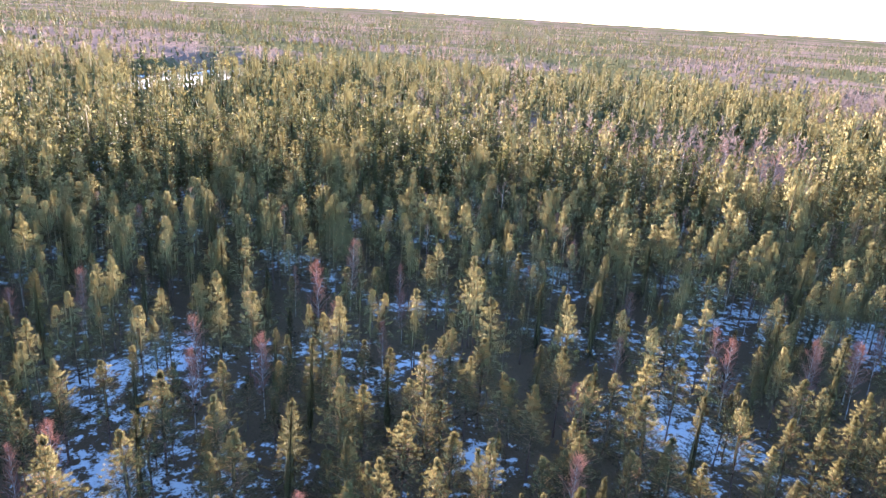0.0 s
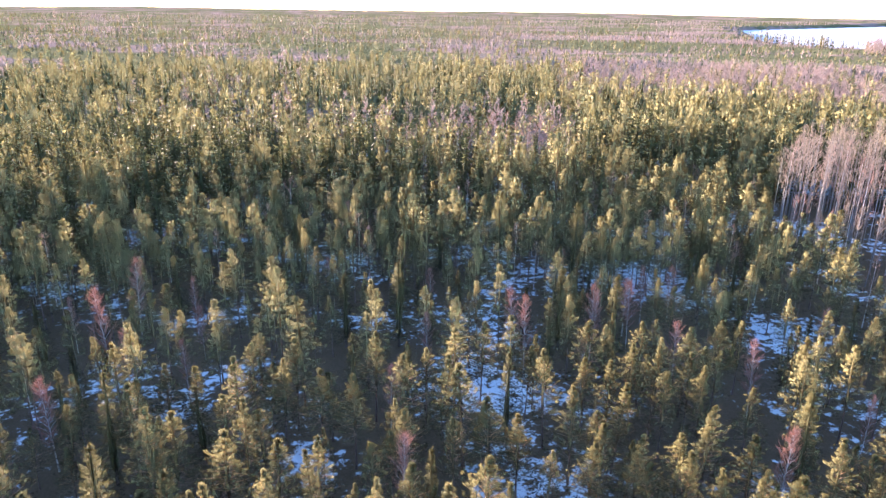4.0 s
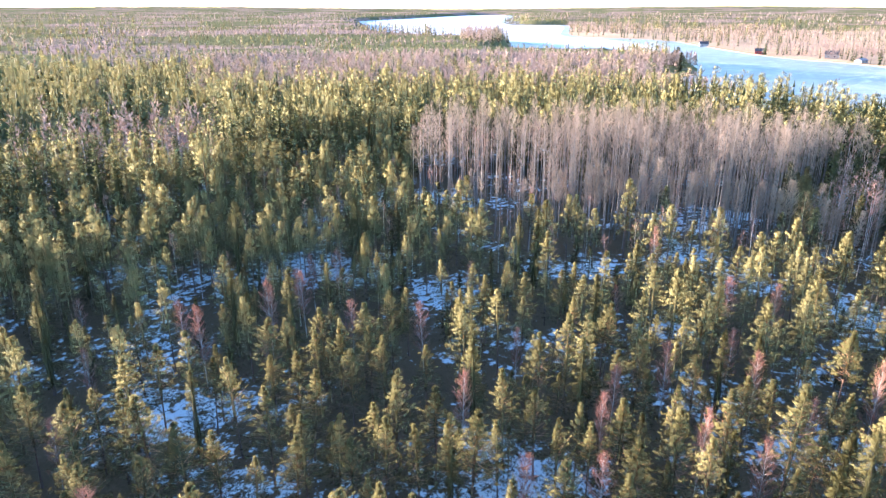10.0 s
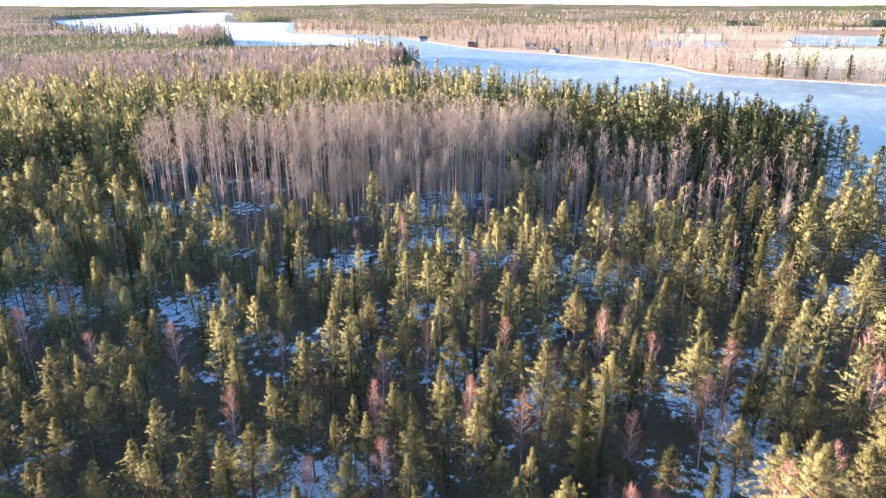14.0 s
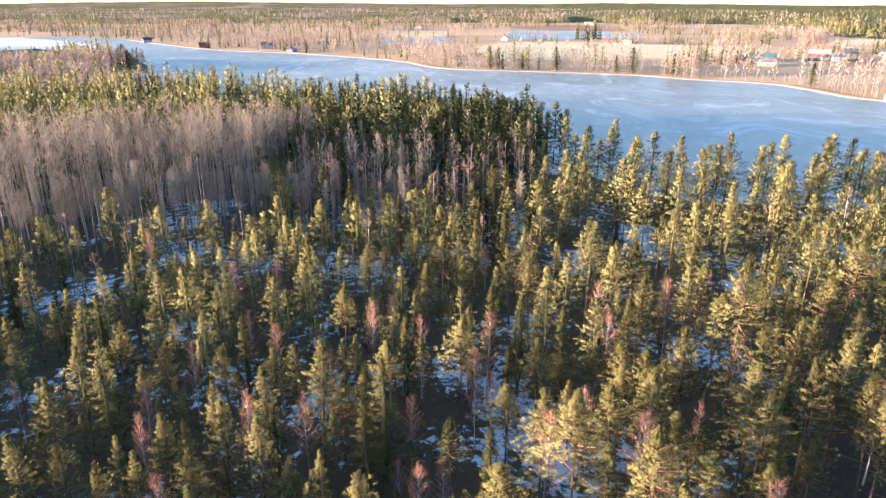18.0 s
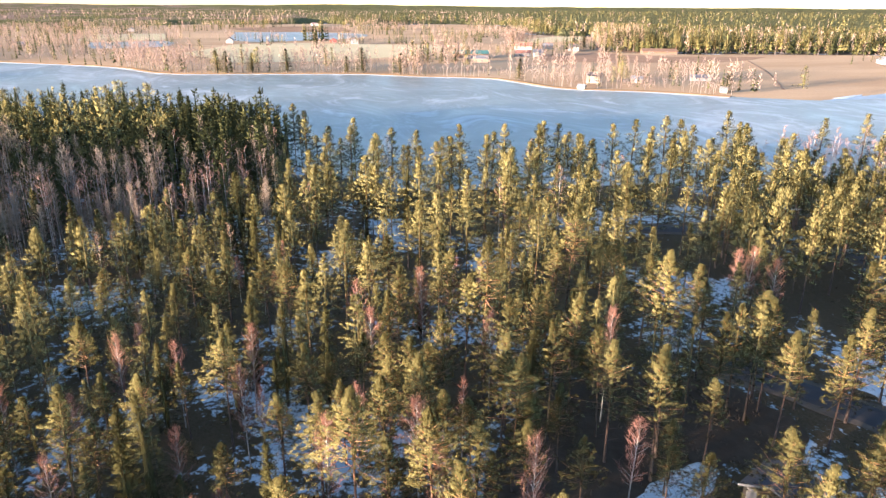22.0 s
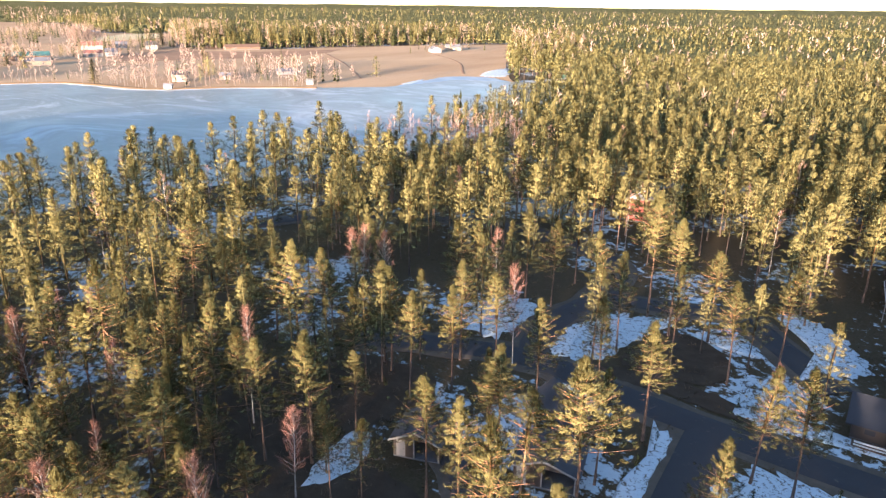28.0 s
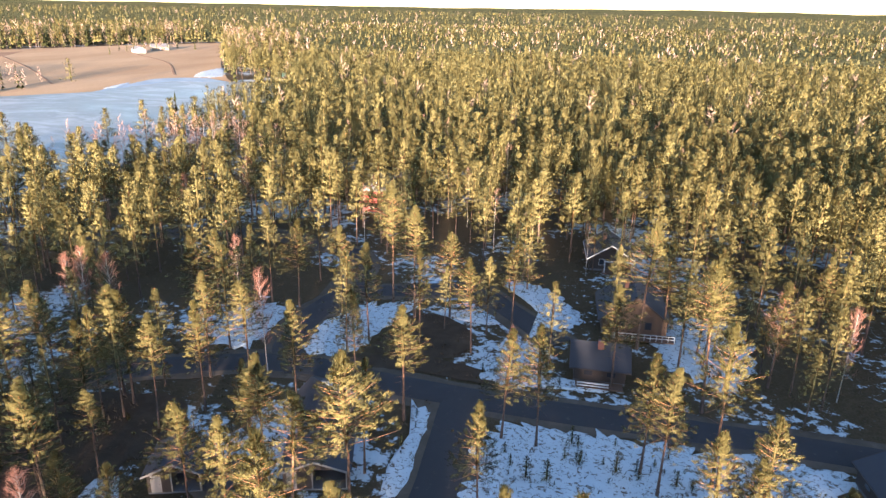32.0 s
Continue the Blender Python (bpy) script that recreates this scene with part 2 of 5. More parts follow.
def crown_normals(v, f, seed=1):
    """Normals that round a crown of needles off as a whole, and faces turned to suit them."""
    g = np.random.default_rng(seed)
    reach = np.percentile(np.hypot(v[:, 0], v[:, 1]), 85) + 0.05
    n = np.column_stack([v[:, :2] / reach, np.full(len(v), 0.38)])
    jitter = np.zeros(v.shape)
    jitter[f.ravel()] = np.repeat(g.normal(0, 0.1, (len(f), 3)), 3, 0)
    n = unit(n + jitter)
    a, b, c = v[f[:, 0]], v[f[:, 1]], v[f[:, 2]]
    wrong = (np.cross(b - a, c - a) * n[f[:, 0]]).sum(1) < 0
    return n, np.where(wrong[:, None], f[:, ::-1], f)


def part(name, bm, mat, parent, label=""):
    """Links a bmesh, or a ready mesh, as one object under a thing or a part."""
    if isinstance(bm, bpy.types.Mesh):
        me = bm
    else:
        me = bpy.data.meshes.new(name)
        bm.to_mesh(me)
        bm.free()
        me.materials.append(mat)
    ob = new(name, me)
    ob.parent = parent
    return tagged(ob, label)


def empty(name, m, label, category, group="", kind=""):
    ob = new(name)
    ob.empty_display_size = 0.3
    ob.matrix_basis = m
    return tagged(ob, label, category, group, kind)


def box(x0, x1, y0, y1, z0, z1, bevel=0.0):
    bm = bmesh.new()
    bmesh.ops.create_cube(bm, size=1, matrix=Matrix.Translation(((x0 + x1) / 2, (y0 + y1) / 2, (z0 + z1) / 2)) @ Matrix.Diagonal((x1 - x0, y1 - y0, z1 - z0, 1)))
    if bevel:
        bmesh.ops.bevel(bm, geom=bm.edges[:], offset=bevel, segments=1, affect="EDGES")
    return bm


def prism(outline, y0, y1):
    """A solid from an outline in x and z, from y0 to y1."""
    bm = bmesh.new()
    a = [bm.verts.new((x, y0, z)) for x, z in outline]
    b = [bm.verts.new((x, y1, z)) for x, z in outline]
    bm.faces.new(a[::-1]), bm.faces.new(b)
    for i in range(len(a)):
        j = (i + 1) % len(a)
        bm.faces.new((a[i], a[j], b[j], b[i]))
    bmesh.ops.recalc_face_normals(bm, faces=bm.faces[:])
    return bm


def tube(points, radii, sides=6):
    """Verts and triangles of a tapered tube."""
    points, radii = np.asarray(points, float), np.asarray(radii, float)
    d = np.gradient(points, axis=0)
    d /= np.linalg.norm(d, axis=1)[:, None] + 1e-9
    ref = np.where(np.abs(d[:, 2:]) > 0.9, [[1.0, 0, 0]], [[0, 0, 1.0]])
    u = np.cross(d, ref)
    u /= np.linalg.norm(u, axis=1)[:, None] + 1e-9
    v = np.cross(d, u)
    a = np.arange(sides) / sides * 2 * np.pi
    ring = np.cos(a)[None, :, None] * u[:, None] + np.sin(a)[None, :, None] * v[:, None]
    V = (points[:, None] + ring * radii[:, None, None]).reshape(-1, 3)
    F = []
    for i in range(len(points) - 1):
        for j in range(sides):
            p, q = i * sides + j, i * sides + (j + 1) % sides
            F += [(p, q, q + sides), (p, q + sides, p + sides)]
    return V, np.array(F)


def joined(pieces):
    V, F, n = [], [], 0
    for v, f in pieces:
        V.append(v)
        F.append(np.asarray(f) + n)
        n += len(v)
    return np.concatenate(V), np.concatenate(F)


def unit(v):
    return v / (np.linalg.norm(v, axis=-1, keepdims=True) + 1e-9)


def blades(c, d, length, width, count, rng, spread=0.8, stray=0.0):
    """Sprays of pointed blades: count at each centre c, round the way d."""
    c, d = np.repeat(c, count, 0), np.repeat(d, count, 0)
    length = np.repeat(np.broadcast_to(np.asarray(length, float), (len(c) // count,)), count) * rng.uniform(0.65, 1.3, len(c))
    c = c + rng.normal(0, 1, c.shape) * [1, 1, 0.42] * (stray * length)[:, None]
    way = unit(d + rng.normal(0, spread, c.shape))
    side = unit(np.cross(way, rng.normal(0, 1, c.shape)))
    w = width * length * rng.uniform(0.7, 1.3, len(c))
    low = c - way * length[:, None] * 0.2
    V = np.stack([low + side * w[:, None], low - side * w[:, None], c + way * length[:, None] * 0.8], 1).reshape(-1, 3)
    return V, np.arange(len(c) * 3).reshape(-1, 3)


def skirts(pts, z, reach, drop, rng, sides=9, short=0.55):
    """Ragged cones of boughs stacked along a stem, with long and short points by turns."""
    V, F, n = [], [], 0
    for zz, rr, dd in zip(z, reach, drop):
        c = on_trunk(pts, np.array([zz]))[0]
        a = (np.arange(sides) + rng.uniform(0, 1)) / sides * 2 * np.pi + rng.normal(0, 0.12, sides)
        rad = rr * np.where(np.arange(sides) % 2 == 0, 1.0, short) * rng.uniform(0.75, 1.2, sides)
        rim = np.column_stack([c[0] + np.cos(a) * rad, c[1] + np.sin(a) * rad, zz - dd * rad / rr * rng.uniform(0.7, 1.2, sides)])
        V.append(np.vstack([c + [0, 0, dd * 0.55], rim]))
        F.append(np.column_stack([np.full(sides, n), n + 1 + np.arange(sides), n + 1 + (np.arange(sides) + 1) % sides]))
        n += sides + 1
    return np.concatenate(V), np.concatenate(F)


# ---------------------------------------------------------------- tree shapes
def inner_crown(pts, z, radius, sides, rng):
    """The closed inside of a crown, behind the outer tufts."""
    a = np.arange(sides) / sides * 2 * np.pi
    rings = []
    for zz, rr in zip(z, radius):
        c = on_trunk(pts, np.array([zz]))[0]
        q = rr * rng.uniform(0.8, 1.2, sides)
        rings.append(np.column_stack([c[0] + np.cos(a) * q, c[1] + np.sin(a) * q, zz + rng.normal(0, 0.12, sides)]))
    V, F, k = np.concatenate(rings), [], sides
    for i in range(len(z) - 1):
        for j in range(k):
            p, q = i * k + j, i * k + (j + 1) % k
            F += [(p, q, q + k), (p, q + k, p + k)]
    return V, np.array(F)


def bent_trunk(h, r, rng, rings=7, lean=0.03):
    z = np.linspace(0, 1, rings)
    wob = np.cumsum(rng.normal(0, lean * h / rings, (rings, 2)), 0) * z[:, None]
    pts = np.column_stack([wob, z * h])
    rad = r * (1.0 - 0.88 * z) * np.where(z == 0, 1.35, 1.0)
    return pts, rad


def on_trunk(pts, z):
    return np.column_stack([np.interp(z, pts[:, 2], pts[:, k]) for k in range(3)])


def boughs(pts, z0, z1, reach, whorls, each, slope, rng, miss=0.1):
    """Branches in whorls round a stem: roots, tips and heights (0 to 1). slope: rise of a bough at the crown's foot and at its top, in degrees."""
    u = np.repeat((np.arange(whorls) + 0.5) / whorls, each) + rng.normal(0, 0.3 / whorls, whorls * each)
    u = np.clip(u, 0.0, 0.985)
    az = np.tile(np.arange(each) / each * 2 * np.pi, whorls) + np.repeat(np.arange(whorls) * 2.4 + rng.uniform(0, 1, whorls), each) + rng.normal(0, 0.25, whorls * each)
    keep = rng.uniform(0, 1, len(u)) > miss + 0.3 * np.clip(0.25 - u, 0, 1)
    u, az = u[keep], az[keep]
    side = 1 + 0.22 * np.cos(az - rng.uniform(0, 6.28))
    long = reach(u) * side * rng.uniform(0.66, 1.22, len(u)) * np.where(rng.uniform(0, 1, len(u)) < 0.1, 1.25, 1.0)
    tilt = np.radians(slope[0] + (slope[1] - slope[0]) * u ** 1.4 + rng.normal(0, 7, len(u)))
    root = on_trunk(pts, z0 + (z1 - z0) * u)
    out = np.column_stack([np.cos(az) * np.cos(tilt), np.sin(az) * np.cos(tilt), np.sin(tilt)])
    return root, root + out * long[:, None], out, long, u


def pads(root, tip, out, long, u, places, count, size, wide, rng, first=0.35, lift=0.5, spread=0.5, thick=0.12, lift_top=0.5):
    """Flat pads of needles along the outer part of every bough."""
    c, way, length = [], [], []
    across = unit(np.cross(out, [0, 0, 1.0]))
    for q in np.linspace(first, 1.0, places):
        fan = (0.34 * (1.15 - q) + 0.1) * long * rng.normal(0, 1.0, len(u))
        c.append(root + (tip - root) * q + across * fan[:, None] + np.column_stack([0 * u, 0 * u, rng.normal(0, thick, len(u)) + 0.12 * long * q ** 2]))
        way.append(unit(out + across * np.sign(fan)[:, None] * 0.45 * (1.2 - q) + np.column_stack([0 * u, 0 * u, lift + lift_top * u])))
        length.append(size * rng.uniform(0.85, 1.15, len(u)) * (1.08 - 0.25 * u))
    return blades(np.concatenate(c), np.concatenate(way), np.concatenate(length), wide, count, rng, spread, 0.42)


def pine(h, seed, base=0.42, spread=2.0, level=3):
    """Scots pine: bare lower trunk, a pointed crown of tufted boughs in open whorls. level 3 near, 2 middle, 1 far."""
    rng = np.random.default_rng(seed)
    pts, rad = bent_trunk(h, 0.0085 * h + 0.02, rng)
    wood = [tube(pts, rad, 6 if level == 3 else 4)]
    taper = rng.uniform(0.8, 1.15)
    z0, z1 = h * base, h * 0.985

    def radius(u):
        return spread * (0.05 + (1 - u) ** taper * np.minimum(1, 0.72 + u * 1.6))

    if level == 0:
        u = np.array([0.1, 0.4, 0.7])
        return joined(wood), skirts(pts, z0 + (z1 - z0) * u, radius(u) * 0.95, np.full(3, 0.16 * h), rng, 6, 0.72)
    whorls, each, places, count, size, wide = {3: (17, 5, 7, 19, 0.225, 0.16), 2.5: (15, 5, 5, 10, 0.33, 0.19), 2: (12, 5, 4, 6, 0.54, 0.21), 1: (7, 4, 2, 3, 1.0, 0.22)}[level]
    b = boughs(pts, z0, z1, radius, whorls, each, (2, 58), rng, 0.12)
    root, tip, out, long, u = b
    green = [pads(*b, places, count, size, wide, rng, {3: 0.32, 2.5: 0.36, 2: 0.42, 1: 0.6}[level], 0.35, 0.42)]
    t = np.array([0.02, 0.2, 0.45, 0.7, 0.9])
    green.append(inner_crown(pts, z0 + (z1 - z0) * t, radius(t) * {3: 0.1, 2.5: 0.1, 2: 0.1, 1: 0.2}[level] * np.array([0.15, 0.7, 1, 1, 0.9]), {3: 7, 2.5: 5, 2: 5, 1: 4}[level], rng))
    if level == 3:
        for k in range(len(u)):
            wood.append(tube([root[k], (root[k] + tip[k]) / 2 + [0, 0, 0.02 * long[k]], tip[k] + [0, 0, 0.1 * long[k]]], [0.034 * (1.2 - u[k]), 0.02, 0.006], 3))
        for k in range(9):
            zz = h * rng.uniform(base * 0.45, base)
            a, l = rng.uniform(0, 6.28), rng.uniform(0.5, 1.5)
            q = on_trunk(pts, np.array([zz]))[0]
            wood.append(tube([q, q + [math.cos(a) * l, math.sin(a) * l, rng.uniform(-0.3, 0.2)]], [0.022, 0.006], 3))
    if level > 1:
        top = np.tile(pts[-1] - [0, 0, 0.4], (4, 1))
        green.append(blades(top, np.tile([0, 0, 1.0], (4, 1)), 0.5, 0.12, 7, rng, 0.35, 0.3))
    return joined(wood), joined(green)


def spruce(h, seed, spread=1.7, level=3):
    """Norway spruce: a narrow cone of drooping boughs almost to the ground."""
    rng = np.random.default_rng(seed)
    pts, rad = bent_trunk(h, 0.009 * h + 0.03, rng, 5, 0.01)
    wood = [tube(pts, rad, 6 if level == 3 else 4)]
    z0, z1 = h * 0.1, h * 0.97

    def radius(u):
        return spread * (0.04 + (1 - u) ** 0.9 * np.minimum(1, 0.75 + u * 2))

    if level < 2:
        n = 5 if level else 3
        u = (np.arange(n) + 0.3) / n
        return joined(wood), skirts(pts, z0 + (z1 - z0) * u, radius(u) * 1.0, np.full(n, 0.11 * h), rng, 9 if level else 5, 0.66)
    whorls, each, places, count, size, wide = {3: (22, 6, 4, 10, 0.28, 0.14), 2.5: (16, 5, 3, 5, 0.44, 0.2), 2: (11, 5, 2, 3, 0.7, 0.22)}[level]
    b = boughs(pts, z0, z1, radius, whorls, each, (-22, 38), rng, 0.06)
    root, tip, out, long, u = b
    green = [pads(*b, places, count, size, wide, rng, 0.4, -0.1, 0.36, 0.06, 0.5)]
    t = np.array([0.01, 0.1, 0.3, 0.55, 0.78, 0.94])
    green.append(inner_crown(pts, z0 + (z1 - z0) * t, radius(t) * np.array([0.05, 0.2, 0.24, 0.24, 0.24, 0.2]), 9 if level == 3 else 5, rng))
    if level == 3:
        for k in range(0, len(u), 3):
            wood.append(tube([root[k], tip[k]], [0.022, 0.005], 3))
    top = np.tile(pts[-1] - [0, 0, 0.5], (3, 1))
    green.append(blades(top, np.tile([0, 0, 1.0], (3, 1)), 0.9, 0.09, 3, rng, 0.12))
    return joined(wood), joined(green)


def bare_tree(h, seed, base=0.35, spread=1.5, level=3, twig=0.5, thin=1.0):
    """Leafless birch or aspen: a pale stem and a haze of fine upright twigs."""
    rng = np.random.default_rng(seed)
    pts, rad = bent_trunk(h, 0.0048 * h + 0.025, rng, 8, 0.02)
    n = int({3: 46, 2.5: 24, 2: 16, 1: 11, 0: 4}[level] * thin)
    u = (np.arange(n) + rng.uniform(0, 1, n)) / n
    z = h * (base + (0.98 - base) * u)
    reach = spread * (0.12 + 1.0 * np.sin(np.pi * np.clip(0.3 + 0.7 * u, 0, 1)) ** 0.9) * rng.uniform(0.6, 1.15, n)
    az = np.arange(n) * 2.4 + rng.uniform(-0.6, 0.6, n)
    rise = np.radians(rng.uniform(38, 68, n))
    out = np.column_stack([np.cos(az) * np.cos(rise), np.sin(az) * np.cos(rise), np.sin(rise)])
    start = on_trunk(pts, z)
    wood, fine = [tube(pts, rad, 6 if level == 3 else 4)], []
    if level == 3:
        for i in range(n):
            end = start[i] + out[i] * reach[i]
            wood.append(tube([start[i], (start[i] + end) / 2 + rng.normal(0, 0.05, 3), end], [0.028, 0.016, 0.005], 3))
    for s in {3: (0.3, 0.45, 0.6, 0.75, 0.88, 1.0), 2.5: (0.45, 0.7, 0.95), 2: (0.5, 0.9), 1: (0.75,), 0: (0.75,)}[level]:
        c = start + out * (reach * s)[:, None] + rng.normal(0, 0.1, (n, 3))
        size, wide, k = {3: (twig * 1.5, 0.013, 6), 2.5: (twig * 1.7, 0.013, 6), 2: (twig * 1.9, 0.014, 7), 1: (twig * 2.8, 0.075, 6), 0: (twig * 5, 0.16, 3)}[level]
        fine.append(blades(c, unit(out + [0, 0, 0.4]), size, wide, k, rng, 0.4))
    return joined(wood), joined(fine)


# ---------------------------------------------------------------- the plan
LAKE = [(183, -385), (168, -350), (150, -284), (139, -245), (136, -190), (145, -130), (157, -77), (166, -53), (198, -37), (232, -17),
        (262, 5), (280, 50), (320, 110), (385, 185), (430, 196), (505, 208), (560, 262), (572, 335), (555, 380), (548, 425), (566, 457),
        (656, 490), (722, 552), (735, 640), (752, 816), (1030, 1166), (1318, 1525), (1702, 1718), (2287, 1984), (2559, 2059), (2470, 1838),
        (1435, 1085), (1400, 885), (968, 603), (928, 468), (885, 385), (810, 318), (705, 224), (654, 130), (572, 32), (508, -5), (485, -65),
        (463, -127), (437, -157), (407, -199), (347, -214), (319, -250), (285, -277), (270, -295), (258, -310), (262, -333), (265, -357), (268, -375), (256, -388), (240, -391), (217, -377)]
FIELDS = [(1435, 1085), (1400, 885), (968, 603), (928, 468), (885, 385), (810, 318), (705, 224), (654, 130), (572, 32), (508, -5), (485, -65),
          (463, -127), (437, -157), (407, -199), (347, -214), (319, -250), (285, -277), (270, -295), (258, -310), (262, -333), (265, -357), (268, -375), (256, -388), (240, -391), (217, -377),
          (231, -396), (290, -490), (342, -587), (418, -715), (440, -712), (480, -651), (503, -594), (535, -524), (548, -475), (594, -428), (625, -425),
          (760, -505), (880, -588), (966, -532), (1130, -590), (1390, -668), (1480, -560), (1430, -465), (1440, -395), (1560, -330), (1560, -100), (1500, 250), (1450, 600)]
WOOD_EDGES = ([(231, -396), (290, -490), (342, -587), (418, -715)], [(440, -712), (480, -651), (503, -594), (535, -524), (548, -475), (594, -428), (625, -425), (760, -505), (880, -588)],
              [(966, -532), (1130, -590), (1390, -668), (1480, -560), (1430, -465), (1440, -395), (1560, -330)])
ROADS = {
    "lane_to_shore": (4.6, [(36, -74), (40.5, -80), (41.5, -90), (40, -104), (46, -119), (70, -125), (98, -114), (110, -104), (117, -92)]),
    "cottage_street": (4.6, [(62, -66), (48, -73), (36, -75.6), (24, -74), (5, -73), (-15, -73), (-34, -72.5), (-70, -71)]),
    "entrance_road": (4.8, [(14, -73), (13.6, -66), (13, -55), (12, -38), (8, -15)]),
    "turning_loop": (4.4, [(40, -101), (34, -102.5), (27, -104.5), (19, -107), (12.5, -101), (7, -95), (3, -91)]),
    "yard_lane": (4.0, [(37, -53), (33, -50.5), (27, -46), (20, -43), (12, -42)]),
}


def smooth_line(points, step=1.5):
    """A rounded line through the points."""
    p = np.array([(2 * np.array(points[0]) - points[1]), *points, (2 * np.array(points[-1]) - points[-2])], float)
    out = []
    for i in range(1, len(p) - 2):
        a, b, c, d = p[i - 1:i + 3]
        n = max(2, int(np.linalg.norm(c - b) / step))
        for t in np.arange(n) / n:
            out.append(0.5 * (2 * b + (c - a) * t + (2 * a - 5 * b + 4 * c - d) * t ** 2 + (3 * b - a - 3 * c + d) * t ** 3))
    return np.array(out + [p[-2]])


def inside(poly, x, y):
    poly, hit = np.asarray(poly, float), np.zeros(np.shape(x), bool)
    j = len(poly) - 1
    for i in range(len(poly)):
        (xi, yi), (xj, yj) = poly[i], poly[j]
        hit ^= ((yi > y) != (yj > y)) & (x < (xj - xi) * (y - yi) / (yj - yi + 1e-12) + xi)
        j = i
    return hit


def near_line(line, x, y, width):
    out = np.zeros(np.shape(x), bool)
    for px, py in line:
        out |= (x - px) ** 2 + (y - py) ** 2 < width ** 2
    return out


ROAD_LINES = {name: (width, smooth_line(points)) for name, (width, points) in ROADS.items()}
LAKE_LINE = smooth_line(LAKE + [LAKE[0]], 12.0)


def bearing(x, y):
    b = np.degrees(np.arctan2(x, y))
    return np.where(b < -100, b + 360, b)


def wave(x, y, scale, shift=0.0):
    """A smooth, uneven field between about -1 and 1."""
    a, b = x / scale + shift, y / scale - shift * 1.7
    return (np.sin(a + 1.3 * np.sin(b * 0.7 + 1.1)) + np.sin(b * 1.1 + 1.7 * np.sin(a * 0.6 + 0.4)) + np.sin((a + b) * 0.63 + 2.0)) / 3


def land(x, y):
    """Height of the ground: flat near by, low ridges far off."""
    r = np.hypot(x, y)
    far = np.clip((r - 1600) / 3000, 0, 1) ** 1.4
    b = bearing(x, y)
    ridge = 12 * np.exp(-((b + 6) / 9) ** 2) + 14 * np.exp(-((b - 188) / 16) ** 2)
    basin = np.exp(-(((b - 49) / 13) ** 4) - np.clip((r - 2900) / 700, 0, 9) ** 2)
    return far * (1 - basin) * (9 + 13 * wave(x, y, 620) + ridge)


def ground_sheet():
    radii = np.concatenate([[0.0], np.geomspace(8, 4960, 110)])
    turns = np.radians(np.arange(0, 360, 2.0))
    X, Y = np.outer(radii[1:], np.sin(turns)).ravel(), np.outer(radii[1:], np.cos(turns)).ravel()
    V = np.vstack([[0, 0, 0], np.column_stack([X, Y, land(X, Y) + 0.05 * wave(X, Y, 3.0) * (np.hypot(X, Y) < 500) - 0.1])])
    k, m = len(turns), len(radii) - 1
    F = [(0, 1 + (j + 1) % k, 1 + j) for j in range(k)]
    for i in range(m - 1):
        a, b = 1 + i * k, 1 + (i + 1) * k
        for j in range(k):
            q = (j + 1) % k
            F += [(a + j, a + q, b + q), (a + j, b + q, b + j)]
    F = np.array(F)[:, ::-1]
    ob = new("ground", mesh_of("ground", V, F, FLOOR, True))
    tagged(ob, "forest floor of heath and moss with patches of old snow", "ground", kind="structure")


def flat_sheet(name, outline, z, mat, label, category, kind="structure", wobble=0.0, seed=1):
    """A filled outline; z may drape over the land."""
    p = np.array(outline, float)
    if wobble:
        rng = np.random.default_rng(seed)
        p = p + np.column_stack([wave(p[:, 0], p[:, 1], 2.2, seed), wave(p[:, 1], p[:, 0], 2.0, seed + 3)]) * wobble + rng.normal(0, wobble * 0.25, p.shape)
    bm = bmesh.new()
    f = bm.faces.new([bm.verts.new((x, y, z)) for x, y in p])
    f.normal_update()
    if f.normal.z < 0:
        f.normal_flip()
    bmesh.ops.triangulate(bm, faces=bm.faces[:])
    me = bpy.data.meshes.new(name)
    bm.to_mesh(me)
    bm.free()
    me.materials.append(mat)
    return tagged(new(name, me), label, category, kind=kind)


def ribbon(name, line, width, z, mat, label, category, ragged=0.0, rise=0.05):
    """A road or verge along a line, slightly higher along its middle, with sloping edges."""
    line = np.asarray(line)
    d = unit(np.gradient(line, axis=0))
    side = np.column_stack([-d[:, 1], d[:, 0]])
    off = np.array([-1.0, -0.93, -0.4, 0.4, 0.93, 1.0]) * width / 2
    drop = np.array([-0.08, 0, rise, rise, 0, -0.08])
    V = []
    for i, (c, s) in enumerate(zip(line, side)):
        for o, h in zip(off, drop):
            w = ragged * wave(c[0], c[1], 1.7, o) if abs(o) > width * 0.45 else 0
            q = c + s * (o + np.sign(o) * w)
            V.append((q[0], q[1], z + h))
    F = [(i * 6 + j, i * 6 + j + 1, (i + 1) * 6 + j + 1, (i + 1) * 6 + j) for i in range(len(line) - 1) for j in range(5)]
    me = mesh_of(name, np.array(V), np.array(F)[:, ::-1], mat, True)
    return tagged(new(name, me), label, category, kind="structure")


